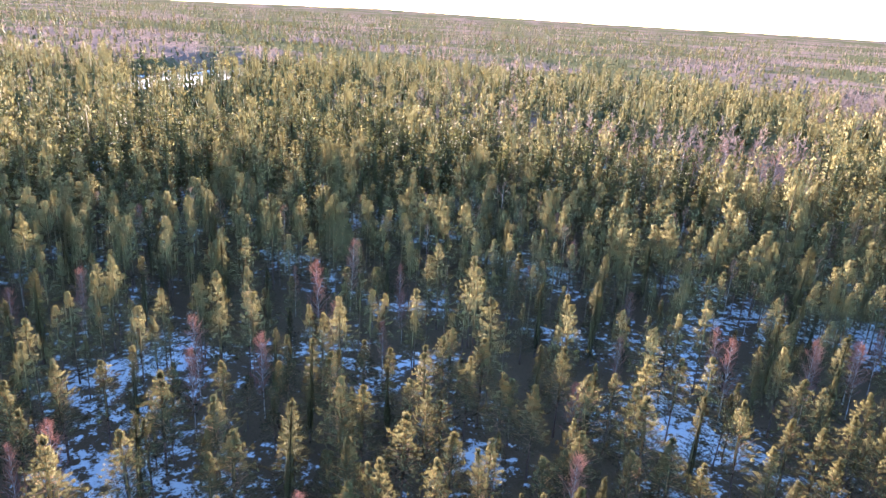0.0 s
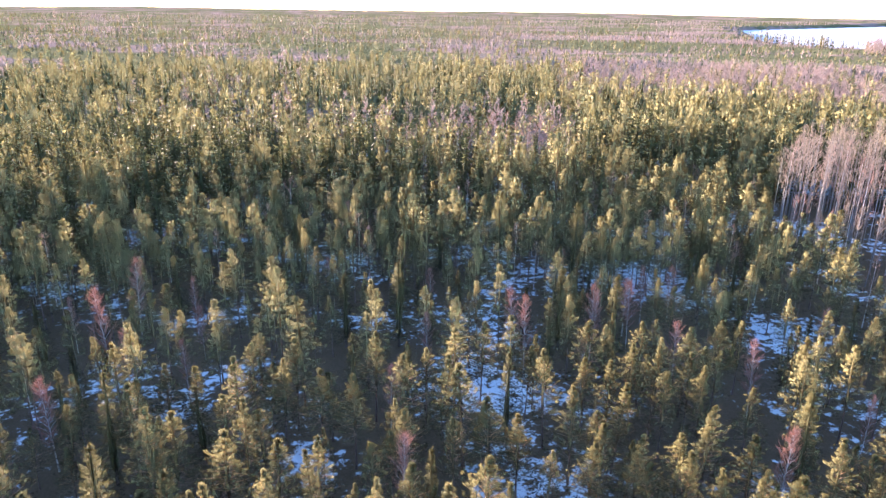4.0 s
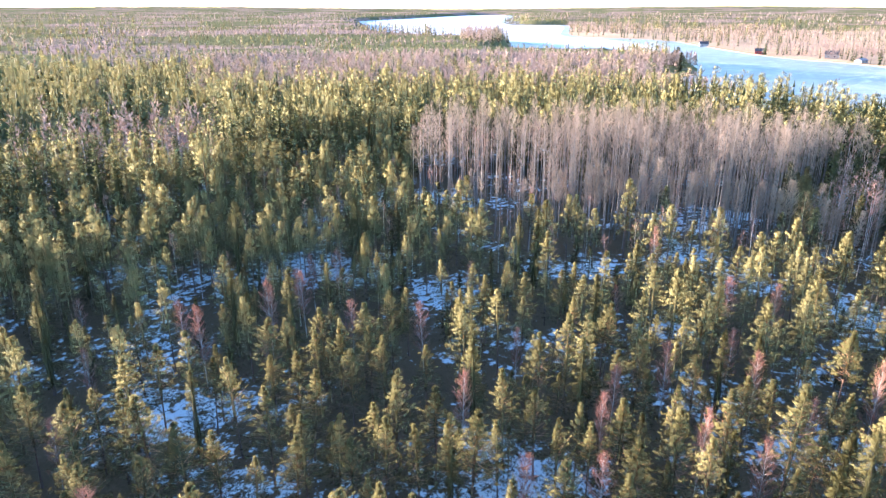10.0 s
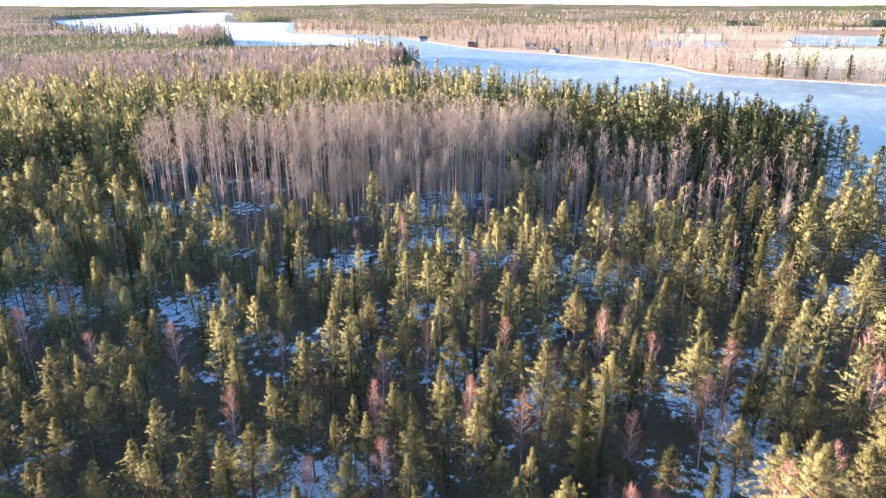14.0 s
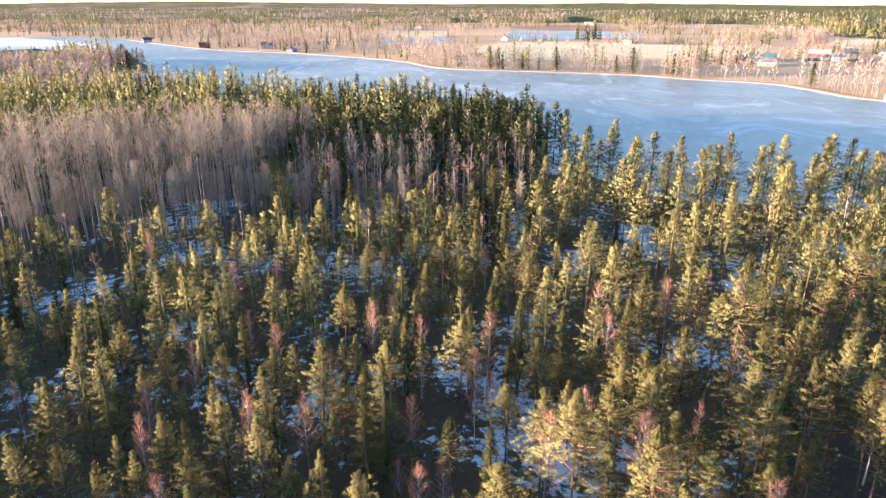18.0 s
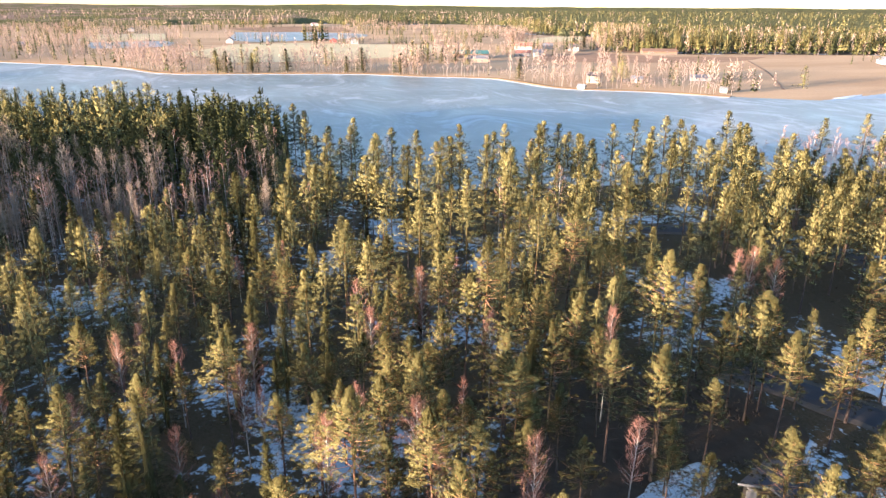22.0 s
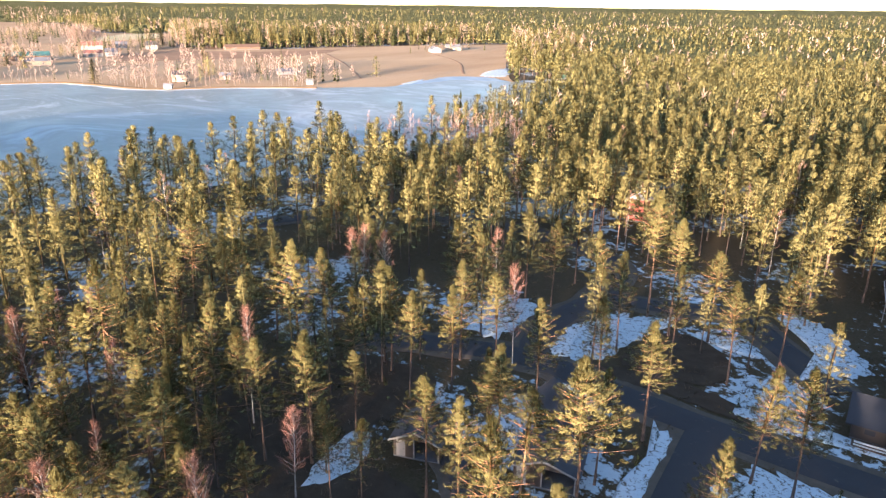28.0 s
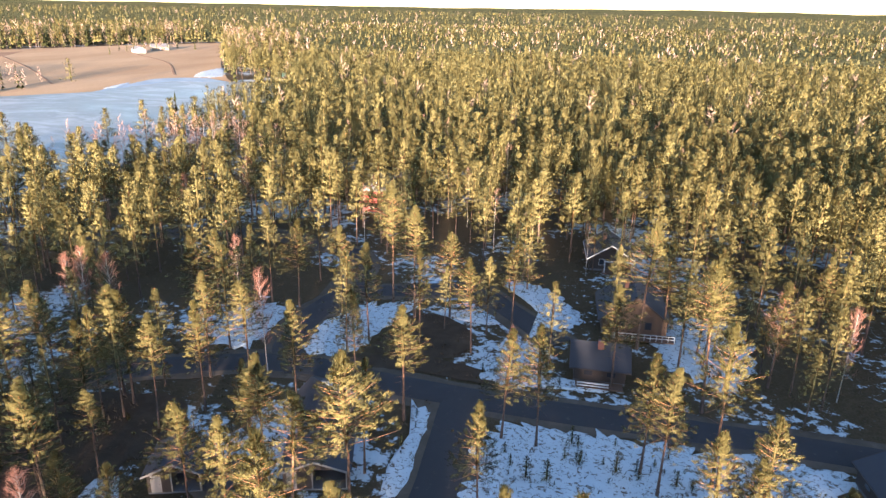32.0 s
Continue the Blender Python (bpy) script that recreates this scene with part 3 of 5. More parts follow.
def snow_patch(outline, seed, height=0.16):
    """A sagging sheet of old snow with a ragged rim."""
    c = np.mean(outline, axis=0)
    rim = smooth_line(list(outline) + [outline[0]], 0.8)[:-1]
    rng = np.random.default_rng(seed)
    n = len(rim)
    jag = 1 + 0.06 * np.sin(np.arange(n) * 0.63 + seed) + 0.05 * np.sin(np.arange(n) * 1.7) + rng.normal(0, 0.06, n)
    rings = (1.0, 0.94, 0.8, 0.55, 0.25)
    V, F = [], []
    for s in rings:
        q = c + (rim - c) * (s * (1 + (jag - 1) * s ** 3))[:, None]
        z = np.where(s == 1.0, -0.06, height * (1 - s ** 6) ** 0.5 + 0.05 + 0.035 * wave(q[:, 0], q[:, 1], 0.8, seed))
        V.append(np.column_stack([q, z]))
    V.append([[*c, height + 0.05]])
    for i in range(len(rings) - 1):
        a = np.arange(n) + i * n
        b = np.roll(np.arange(n), -1) + i * n
        F += [np.column_stack([a, b, b + n]), np.column_stack([a, b + n, a + n])]
    a, b = np.arange(n) + (len(rings) - 1) * n, np.roll(np.arange(n), -1) + (len(rings) - 1) * n
    F.append(np.column_stack([a, b, np.full(n, len(rings) * n)]))
    F = np.concatenate(F)
    V = np.concatenate(V)
    tri = V[F[0]]
    if np.cross(tri[1] - tri[0], tri[2] - tri[0])[2] < 0:
        F = F[:, ::-1]
    ob = new("snow_patch", mesh_of("snow_patch", V, F, SNOW, True))
    return tagged(ob, "ragged patch of old snow lying on the ground", "snow", "snow patches", "stuff")


ground_sheet()
flat_sheet("lake", LAKE_LINE, 0.12, ICE, "frozen lake with wet blue-grey ice and pale streaks", "lake")
flat_sheet("farmland", smooth_line(FIELDS + [FIELDS[0]], 12.0)[:-1], 0.06, GRASS_FIELD, "wide fields of dry yellow grass beyond the lake", "field")
for name, (width, line) in ROAD_LINES.items():
    ribbon("verge", line, width + 2.6, 0.02, GRAVEL, "gravel and dead grass verge along the road", "verge", 0.5, 0.03)
for name, (width, line) in ROAD_LINES.items():
    ribbon("road_" + name, line, width, 0.1 + 0.012 * list(ROAD_LINES).index(name), ASPHALT, "winding dark asphalt lane between the pines", "road", 0.12)


# ---------------------------------------------------------------- houses
def house(name, x, y, turn, w, d, wall_h, rise, wall, roof, label, trim=WHITE_WOOD, chimney=True, windows=((0, 0.25), (0, 0.75)), door=True, over=0.5, snow=0.0, detail=True, group=""):
    """A gabled house, ridge along its own y. w across the gable, d along the ridge."""
    top = empty(name, pose(x, y, 0, 0, 0, turn), label, "house", group)
    part("foundation", box(-w / 2 + 0.04, w / 2 - 0.04, -d / 2 + 0.04, d / 2 - 0.04, -0.2, 0.3), TIN_ROOF, top)
    t = 0.18
    for sx in (-1, 1):
        part("side_wall", box(min(sx * w / 2, sx * (w / 2 - t)), max(sx * w / 2, sx * (w / 2 - t)), -d / 2 + t, d / 2 - t, 0.3, wall_h), wall, top)
    for sy in (-1, 1):
        y0, y1 = sorted((sy * d / 2, sy * (d / 2 - t)))
        part("gable_wall", prism([(-w / 2, 0.3), (w / 2, 0.3), (w / 2, wall_h), (0, wall_h + rise), (-w / 2, wall_h)], y0, y1), wall, top)
    slope = rise / (w / 2)
    e = w / 2 + over
    for sx in (-1, 1):
        part("roof_slope", prism([(0, wall_h + rise + 0.02), (sx * e, wall_h - over * slope + 0.02), (sx * e, wall_h - over * slope + 0.16), (0, wall_h + rise + 0.18)], -d / 2 - over, d / 2 + over), roof, top)
        if detail:
            for sy in (-1, 1):
                yy = sy * (d / 2 + over)
                part("bargeboard", prism([(0, wall_h + rise - 0.06), (sx * e, wall_h - over * slope - 0.06), (sx * e, wall_h - over * slope + 0.19), (0, wall_h + rise + 0.21)], *sorted((yy + sy * 0.005, yy + sy * 0.05))), trim, top)
            part("gutter", box(*sorted((sx * (e + 0.005), sx * (e + 0.1))), -d / 2 - over, d / 2 + over, wall_h - over * slope - 0.02, wall_h - over * slope + 0.1), trim, top)
        if snow:
            part("roof_snow", prism([(sx * 0.05, wall_h + rise + 0.19), (sx * e * snow, wall_h + rise * (1 - e * snow / (w / 2)) + 0.19), (sx * e * snow, wall_h + rise * (1 - e * snow / (w / 2)) + 0.29), (sx * 0.05, wall_h + rise + 0.33)], -d / 2 - over * 0.8, d / 2 + over * 0.8), SNOW, top, "old snow left on the roof")
    if chimney:
        cx = w * 0.12
        part("chimney", box(cx - 0.3, cx + 0.3, -0.4, 0.4, wall_h + rise * 0.5, wall_h + rise + 0.8, 0.02), RED_ROOF, top)
    for sy in (-1, 1):
        for _, s in windows:
            cx, yy = (s - 0.5) * w * 0.85, sy * d / 2
            win = part("window", box(cx - 0.5, cx + 0.5, *sorted((yy + sy * 0.003, yy + sy * 0.05)), 1.05, 2.25), trim, top)
            part("pane", box(cx - 0.42, cx + 0.42, *sorted((yy + sy * 0.053, yy + sy * 0.06)), 1.13, 2.17), GLASS, win)
    for sx in (-1, 1):
        for s in (0.28, 0.72):
            cy, xx = (s - 0.5) * d, sx * w / 2
            win = part("window", box(*sorted((xx + sx * 0.003, xx + sx * 0.05)), cy - 0.6, cy + 0.6, 1.05, 2.25), trim, top)
            part("pane", box(*sorted((xx + sx * 0.053, xx + sx * 0.06)), cy - 0.52, cy + 0.52, 1.13, 2.17), GLASS, win)
    if door:
        dr = part("door", box(w / 2 + 0.003, w / 2 + 0.06, -0.45, 0.45, 0.3, 2.35), trim, top)
        part("door_handle", box(w / 2 + 0.062, w / 2 + 0.1, 0.28, 0.36, 1.25, 1.35), TIN_ROOF, dr)
    return top


def railing(parent, x0, x1, y, z0, count=9):
    """A white terrace rail: posts and two bars."""
    for z in (z0 + 0.45, z0 + 0.9):
        part("rail", box(x0, x1, y - 0.03, y + 0.03, z, z + 0.1), WHITE_WOOD, parent)
    for i in range(count):
        x = x0 + (x1 - x0) * i / (count - 1)
        part("post", box(x - 0.04, x + 0.04, y + 0.033, y + 0.1, z0, z0 + 1.0), WHITE_WOOD, parent)


villa = house("summer_house", 50.5, -150, 12, 6.5, 8.5, 5.0, 2.4, RED_WOOD, DARK_ROOF, "red wooden house with white gable trim and dark roof among pines", windows=((0, 0.3), (0, 0.7)))
part("gable_panel", prism([(-2.4, 5.15), (2.4, 5.15), (0, 6.95)], 4.27, 4.33), WHITE_WOOD, villa, "white boarded gable top")
part("deck", box(-3.6, 3.6, 4.4, 7.0, 2.3, 2.5), BROWN_WOOD, villa)
for dx in (-3.3, 3.3):
    part("deck_post", box(dx - 0.08, dx + 0.08, 6.7, 6.86, -0.1, 2.3), BROWN_WOOD, villa)
part("deck_rail", box(-3.6, 3.6, 6.9, 6.98, 3.2, 3.32), RED_WOOD, villa)
cot1 = house("cottage", -2.3, -84.5, 92, 6.8, 6.6, 2.4, 1.7, DARK_WOOD, DARK_ROOF, "dark-stained timber cottage with a black roof beside the lane", trim=DARK_WOOD, over=0.6)
part("terrace", box(3.5, 5.2, -3.0, 3.0, 0.1, 0.28), BROWN_WOOD, cot1)
part("bench_rail", box(5.05, 5.15, -2.8, 1.2, 0.75, 0.95), WHITE_WOOD, cot1)
part("bench_rail", box(5.05, 5.15, -2.8, 1.2, 0.4, 0.55), WHITE_WOOD, cot1)
cot2 = house("cottage", -6.8, -101.5, 4, 9.4, 9.5, 2.6, 3.6, BROWN_WOOD, DARK_ROOF, "brown timber cottage with a steep roof and glazed gable", trim=DARK_WOOD, over=0.6)
part("terrace", box(-5.5, 4.4, 4.8, 7.2, 0.15, 0.35), BROWN_WOOD, cot2)
railing(cot2, -5.5, 3.0, 7.1, 0.35, 11)
cot3 = house("cottage", -3.0, -127.5, 6, 7.5, 9.0, 2.6, 2.4, DARK_WOOD, DARK_ROOF, "dark timber cottage with a white-framed porch", over=0.6)
for dx in (-3.6, -1.2, 1.2):
    part("porch_post", box(dx - 0.07, dx + 0.07, 6.4, 6.54, 0, 2.4), WHITE_WOOD, cot3)
part("porch_beam", box(-3.8, 1.4, 6.38, 6.56, 2.4, 2.6), WHITE_WOOD, cot3)
part("porch_deck", box(-3.9, 1.5, 4.55, 6.6, 0.02, 0.25), BROWN_WOOD, cot3)
cot4 = house("cottage", -33, -64, 8, 7.5, 8.0, 2.5, 1.9, DARK_WOOD, DARK_ROOF, "dark timber cottage under the pines by the street", trim=DARK_WOOD)
annex = house("outbuilding", 27.3, -64.5, 60, 5.5, 7.5, 2.4, 1.5, DARK_WOOD, DARK_ROOF, "dark outbuilding with old snow on half its roof", trim=DARK_WOOD, chimney=False, snow=0.0)
part("roof_snow", prism([(-0.05, 4.1), (-3.2, 2.38), (-3.2, 2.48), (-0.05, 4.24)], -2.4, 4.1), SNOW, annex, "old snow left on the roof")


def shed(x, y, turn, w=5.2, d=5.0, label="small dark shed with a white door and an open bay"):
    """A low gabled shed, its front at -y: a white door beside an open bay."""
    top = empty("shed", pose(x, y, 0, 0, 0, turn), label, "shed")
    part("floor_slab", box(-w / 2, w / 2, -d / 2, d / 2, -0.1, 0.12), TIN_ROOF, top)
    for sx in (-1, 1):
        part("side_wall", box(*sorted((sx * w / 2, sx * (w / 2 - 0.12))), -d / 2, d / 2 - 0.12, 0.12, 2.3), DARK_WOOD, top)
    part("back_wall", box(-w / 2, w / 2, d / 2 - 0.12, d / 2, 0.12, 2.3), DARK_WOOD, top)
    part("front_wall", box(-w / 2 + 0.12, -0.35, -d / 2, -d / 2 + 0.12, 0.12, 2.3), DARK_WOOD, top)
    for yy in (-d / 2, d / 2 - 0.1):
        part("gable", prism([(-w / 2, 2.3), (w / 2, 2.3), (0, 3.45)], yy, yy + 0.1), DARK_WOOD, top)
    for sx in (-1, 1):
        part("roof_slope", prism([(0, 3.47), (sx * (w / 2 + 0.4), 2.14), (sx * (w / 2 + 0.4), 2.28), (0, 3.61)], -d / 2 - 0.4, d / 2 + 0.4), DARK_ROOF, top)
        part("bargeboard", prism([(0, 3.38), (sx * (w / 2 + 0.4), 2.05), (sx * (w / 2 + 0.4), 2.27), (0, 3.6)], -d / 2 - 0.45, -d / 2 - 0.405), FADED_WHITE, top)
    dr = part("door", box(-w / 2 + 0.35, -w / 2 + 1.35, -d / 2 - 0.05, -d / 2 - 0.003, 0.15, 2.15), FADED_WHITE, top)
    part("door_handle", box(-w / 2 + 1.18, -w / 2 + 1.26, -d / 2 - 0.09, -d / 2 - 0.052, 1.05, 1.15), TIN_ROOF, dr)
    for xx in (-0.3, w / 2 - 0.14):
        part("post", box(xx - 0.06, xx + 0.06, -d / 2 - 0.02, -d / 2 + 0.1, 0.12, 2.3), FADED_WHITE, top)
    return top


shed(38.6, -51.0, 199)
shed(25.4, -55.2, 196, 6.4, 5.5, "dark open carport with pale posts under the pines")
HOUSE_SPOTS = [(153, -46, 7), (136, -42, 6.5), (50.5, -150, 8), (48.5, -141, 5), (-2.3, -84.5, 6.5), (-5.5, -101.5, 7.5), (-3, -127.5, 7), (-33, -64, 6.5), (27.3, -64.5, 5.5), (38.6, -51, 5), (25.4, -55.2, 5.5)]

# snow that lies open beside the lanes
for k, rim in enumerate((
        [(38.3, -80), (38.8, -88), (36, -95), (31, -99), (27, -98), (29, -90), (31, -82), (35, -78.2)],
        [(22, -96), (23, -98.5), (17, -98), (13, -96), (14, -94.5), (19, -95)],
        [(19.8, -70.5), (17.2, -70), (16.6, -63), (16.2, -56), (17.4, -53), (18.8, -58), (18.2, -65)],
        [(9.8, -69.3), (-2, -69.5), (-14, -69.6), (-27, -69), (-26, -60), (-14, -54), (-2, -50), (9.8, -51), (10.2, -60)],
        [(8, -90), (5, -96), (10, -105), (15, -112), (9, -113), (3, -106), (1, -99)],
        [(46, -78), (45.5, -88), (49, -93), (54, -90), (53, -80)],
        [(-3, -79), (6, -78), (13, -78), (12, -80.5), (4, -81), (-3, -80.8)],
        [(-11, -88), (-10, -94), (-14, -104), (-21, -106), (-24, -95), (-19, -84)],
        [(34.5, -59), (30.5, -58), (31, -63), (34.5, -67), (37, -63)],
        [(45, -50), (43, -47), (42, -42), (44, -38.5), (46, -42), (46.8, -47)],
        [(143, -39), (136, -36.5), (130, -39), (124, -41), (128, -45), (135, -44.5), (141, -47)],
        [(-150, 355), (-168, 372), (-160, 410), (-150, 480), (-128, 500), (-122, 440), (-128, 380)])):
    snow_patch(rim, k + 1)


# ---------------------------------------------------------------- where trees stand
def scatter(r0, r1, b0, b1, gap, seed):
    """Uneven points about gap apart between two distances and two bearings."""
    rng = np.random.default_rng(seed)
    g = np.arange(-r1, r1 + gap, gap)
    x, y = np.meshgrid(g, g)
    x = x + (np.arange(len(g)) % 2)[:, None] * gap * 0.5
    x, y = x.ravel() + rng.uniform(-0.42, 0.42, x.size) * gap, y.ravel() + rng.uniform(-0.42, 0.42, y.size) * gap
    r, b = np.hypot(x, y), bearing(x, y)
    ok = (r >= r0) & (r < r1) & (b >= b0) & (b <= b1)
    return x[ok], y[ok]


def free(x, y, margin=0.0):
    """Where no lake, field, road, yard or house is."""
    ok = ~inside(LAKE_LINE, x, y) & ~inside(FIELDS, x, y)
    for width, line in ROAD_LINES.values():
        ok &= ~near_line(line, x, y, width / 2 + 1.1 + margin)
    for hx, hy, hr in HOUSE_SPOTS:
        ok &= (x - hx) ** 2 + (y - hy) ** 2 > (hr * 0.8 + margin) ** 2
    ok &= ((x + 148) / 26) ** 2 + ((y - 425) / 80) ** 2 > 1
    return ok


def kind_at(x, y, rng):
    """0 pine, 1 spruce, 2 birch, 3 aspen, -1 none; and the height."""
    r, b, dice = np.hypot(x, y), bearing(x, y), rng.uniform(0, 1, np.shape(x))
    kind, h = np.zeros(np.shape(x), int), 12.5 + rng.normal(0, 1.5, np.shape(x))
    patch = wave(x, y, 34)
    kind[(dice < 0.12)] = 1
    kind[(dice > 0.9)] = 2
    mid = (b > 42) & (b < 100) & (r < 118)
    kind[mid & (dice > 0.78)] = 2
    kind[mid & (dice < np.where(b > 84, 0.24, 0.12))] = 1
    gap = (r > 112) & (r < 138) & (b > 50) & (b < 82)
    kind[gap & (dice < 0.62)] = -1
    stand = (r >= 136 + 5 * patch) & (r < 195 + 7 * patch) & (b > 46 + 2.5 * wave(x, y, 11)) & (b < 80 + 5 * wave(x, y, 13))
    kind[stand] = np.where(dice[stand] < 0.9, 3, np.where(dice[stand] < 0.985, 2, 1))
    h[stand] = 21 + rng.normal(0, 2.2, int(stand.sum()))
    kind[stand & (b < 57) & (dice < 0.45)] = -1
    front = stand & (r < 150) & (dice > 0.72)
    kind[front], h[front] = 2, 15.5
    edge = (r >= 128) & (b >= 78) & (b < 98) & (r < 215) & ~stand
    kind[edge] = np.where(dice[edge] < np.where(r[edge] < 158, 0.5, 0.1), 3, np.where(dice[edge] > np.where(r[edge] < 158, 0.62, 0.9), 2, 1))
    h[edge] = 17.3 + rng.normal(0, 1.5, int(edge.sum()))
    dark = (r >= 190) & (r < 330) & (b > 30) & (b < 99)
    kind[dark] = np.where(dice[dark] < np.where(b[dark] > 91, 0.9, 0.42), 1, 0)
    h[dark] = 17.5 + rng.normal(0, 1.7, int(dark.sum()))
    pink = (r > 330) & (r < 560) & (b > 30) & (b < 72)
    kind[pink] = np.where(dice[pink] < 0.72, 2, np.where(dice[pink] < 0.86, 1, 0))
    h[pink] = 14 + rng.normal(0, 1.5, int(pink.sum()))
    wide = (r > 150) & (b <= 30)
    kind[wide] = np.where(patch[wide] + rng.normal(0, 0.25, int(wide.sum())) > np.where(r[wide] < 600, 0.66, 0.5), 2, np.where(dice[wide] < 0.5, 1, 0))
    h[wide] = 15 + rng.normal(0, 2, int(wide.sum()))
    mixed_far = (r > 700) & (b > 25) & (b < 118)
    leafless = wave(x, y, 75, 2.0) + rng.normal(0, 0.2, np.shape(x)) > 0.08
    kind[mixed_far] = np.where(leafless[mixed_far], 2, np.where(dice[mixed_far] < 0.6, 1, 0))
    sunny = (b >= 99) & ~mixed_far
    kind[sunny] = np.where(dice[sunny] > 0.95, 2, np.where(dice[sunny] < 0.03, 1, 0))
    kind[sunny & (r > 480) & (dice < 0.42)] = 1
    h[sunny] = 16.5 + rng.normal(0, 1.5, int(sunny.sum()))
    h[mixed_far] = 14 + rng.normal(0, 1.5, int(mixed_far.sum()))
    kind[(b >= 99) & (patch > 0.7) & (r > 120) & (r < 330)] = 2
    kind[(b >= 99) & (b < 134) & (r > 138) & (r < 200) & (dice < 0.4)] = -1
    yard = (b > 140) & (b < 172) & (r < 140) & (patch < 0.0)
    kind[yard & (dice < 0.5)] = -1
    kind[(kind == 2) & (b > 138) & (r < 78)] = -1
    h[kind == 2] *= 0.88
    return kind, np.clip(h, 6, 25)


# ---------------------------------------------------------------- single trees
LABELS = {
    0: ("pine", "Scots pine with a bare orange-brown trunk and yellow-green crown", "pine", "pines near the clearing"),
    1: ("spruce", "narrow dark green spruce with drooping boughs", "spruce", "spruces in the forest"),
    2: ("birch", "leafless birch with a white stem and reddish twigs", "birch", "bare birches in the forest"),
    3: ("aspen", "tall leafless aspen with a pale grey stem and fine twigs", "aspen", "stand of bare aspens"),
}


def tree_models():
    made = {0: [], 1: [], 2: [], 3: []}
    for s in range(9):
        foot = 0.26 + 0.035 * s if s < 4 else 0.4 + 0.035 * (s - 4)
        made[0].append((pine(14, 10 + s, foot, (3.1 if s < 4 else 2.6) + 0.25 * (s % 3)), 14, PINE_BARK, PINE_NEEDLES))
    for s in range(3):
        made[1].append((spruce(13, 30 + s, 1.75 + 0.2 * s), 13, SPRUCE_BARK, SPRUCE_NEEDLES))
    for s in range(4):
        made[2].append((bare_tree(11, 40 + s, 0.26, 1.55 + 0.15 * s), 11, BIRCH_BARK, BIRCH_TWIGS))
    for s in range(3):
        made[3].append((bare_tree(21, 50 + s, 0.55, 1.85, twig=0.55, thin=1.2), 21, ASPEN_BARK, ASPEN_TWIGS))
    return made


MODELS = tree_models()
FIRST = {}


def plant(kind, x, y, h, rng, girth=1.0):
    """One tree as a thing of its own, with trunk and crown."""
    v = int(rng.integers(len(MODELS[kind])))
    if kind == 0:
        v = v % 4 if bearing(x, y) < 80 else 4 + v % 5
    (wood, green), tall, bark_mat, leaf_mat = MODELS[kind][v]
    s = h / tall
    m = pose(x, y, -0.12, rng.normal(0, 1.2), rng.normal(0, 1.2), rng.uniform(0, 360)) @ Matrix.Diagonal((s * girth * rng.uniform(0.86, 1.2), s * girth * rng.uniform(0.86, 1.2), s, 1))
    name, label, category, group = LABELS[kind]
    if (kind, v) not in FIRST:
        top = empty(name, Matrix.Identity(4), label, category, group)
        part("trunk", mesh_of(name + "_trunk", *wood, bark_mat, True), None, top)
        if kind < 2:
            n, f = crown_normals(*green)
            part("crown", mesh_of(name + "_crown", green[0], f, leaf_mat, normals=n), None, top)
        else:
            part("crown", mesh_of(name + "_crown", *green, leaf_mat), None, top)
        FIRST[(kind, v)] = top
        top.matrix_basis = m
        return top
    return copy_thing(FIRST[(kind, v)], m)


def merged(name, models, spots, mat, label, category, soft=False):
    """Many trees in one mesh: spots are rows of x, y, z, height, turn, model."""
    V, F, N, n = [], [], [], 0
    spots = np.asarray(spots, float)
    for k, ((v, f), tall) in enumerate(models):
        rows = spots[spots[:, 5] == k]
        if not len(rows):
            continue
        s, c, d = rows[:, 3] / tall, np.cos(rows[:, 4]), np.sin(rows[:, 4])
        if soft:
            m, f = crown_normals(v, f)
            N.append(np.stack([m[None, :, 0] * c[:, None] - m[None, :, 1] * d[:, None], m[None, :, 0] * d[:, None] + m[None, :, 1] * c[:, None], m[None, :, 2] + 0 * c[:, None]], -1).reshape(-1, 3))
        x = (v[None, :, 0] * c[:, None] - v[None, :, 1] * d[:, None]) * s[:, None] + rows[:, 0:1]
        y = (v[None, :, 0] * d[:, None] + v[None, :, 1] * c[:, None]) * s[:, None] + rows[:, 1:2]
        z = v[None, :, 2] * s[:, None] + rows[:, 2:3]
        V.append(np.stack([x, y, z], -1).reshape(-1, 3))
        F.append((f[None] + (np.arange(len(rows)) * len(v))[:, None, None]).reshape(-1, 3) + n)
        n += len(v) * len(rows)
    if n:
        ob = new(name, mesh_of(name, np.concatenate(V), np.concatenate(F), mat, normals=np.concatenate(N) if soft else None))
        tagged(ob, label, category, kind="stuff")


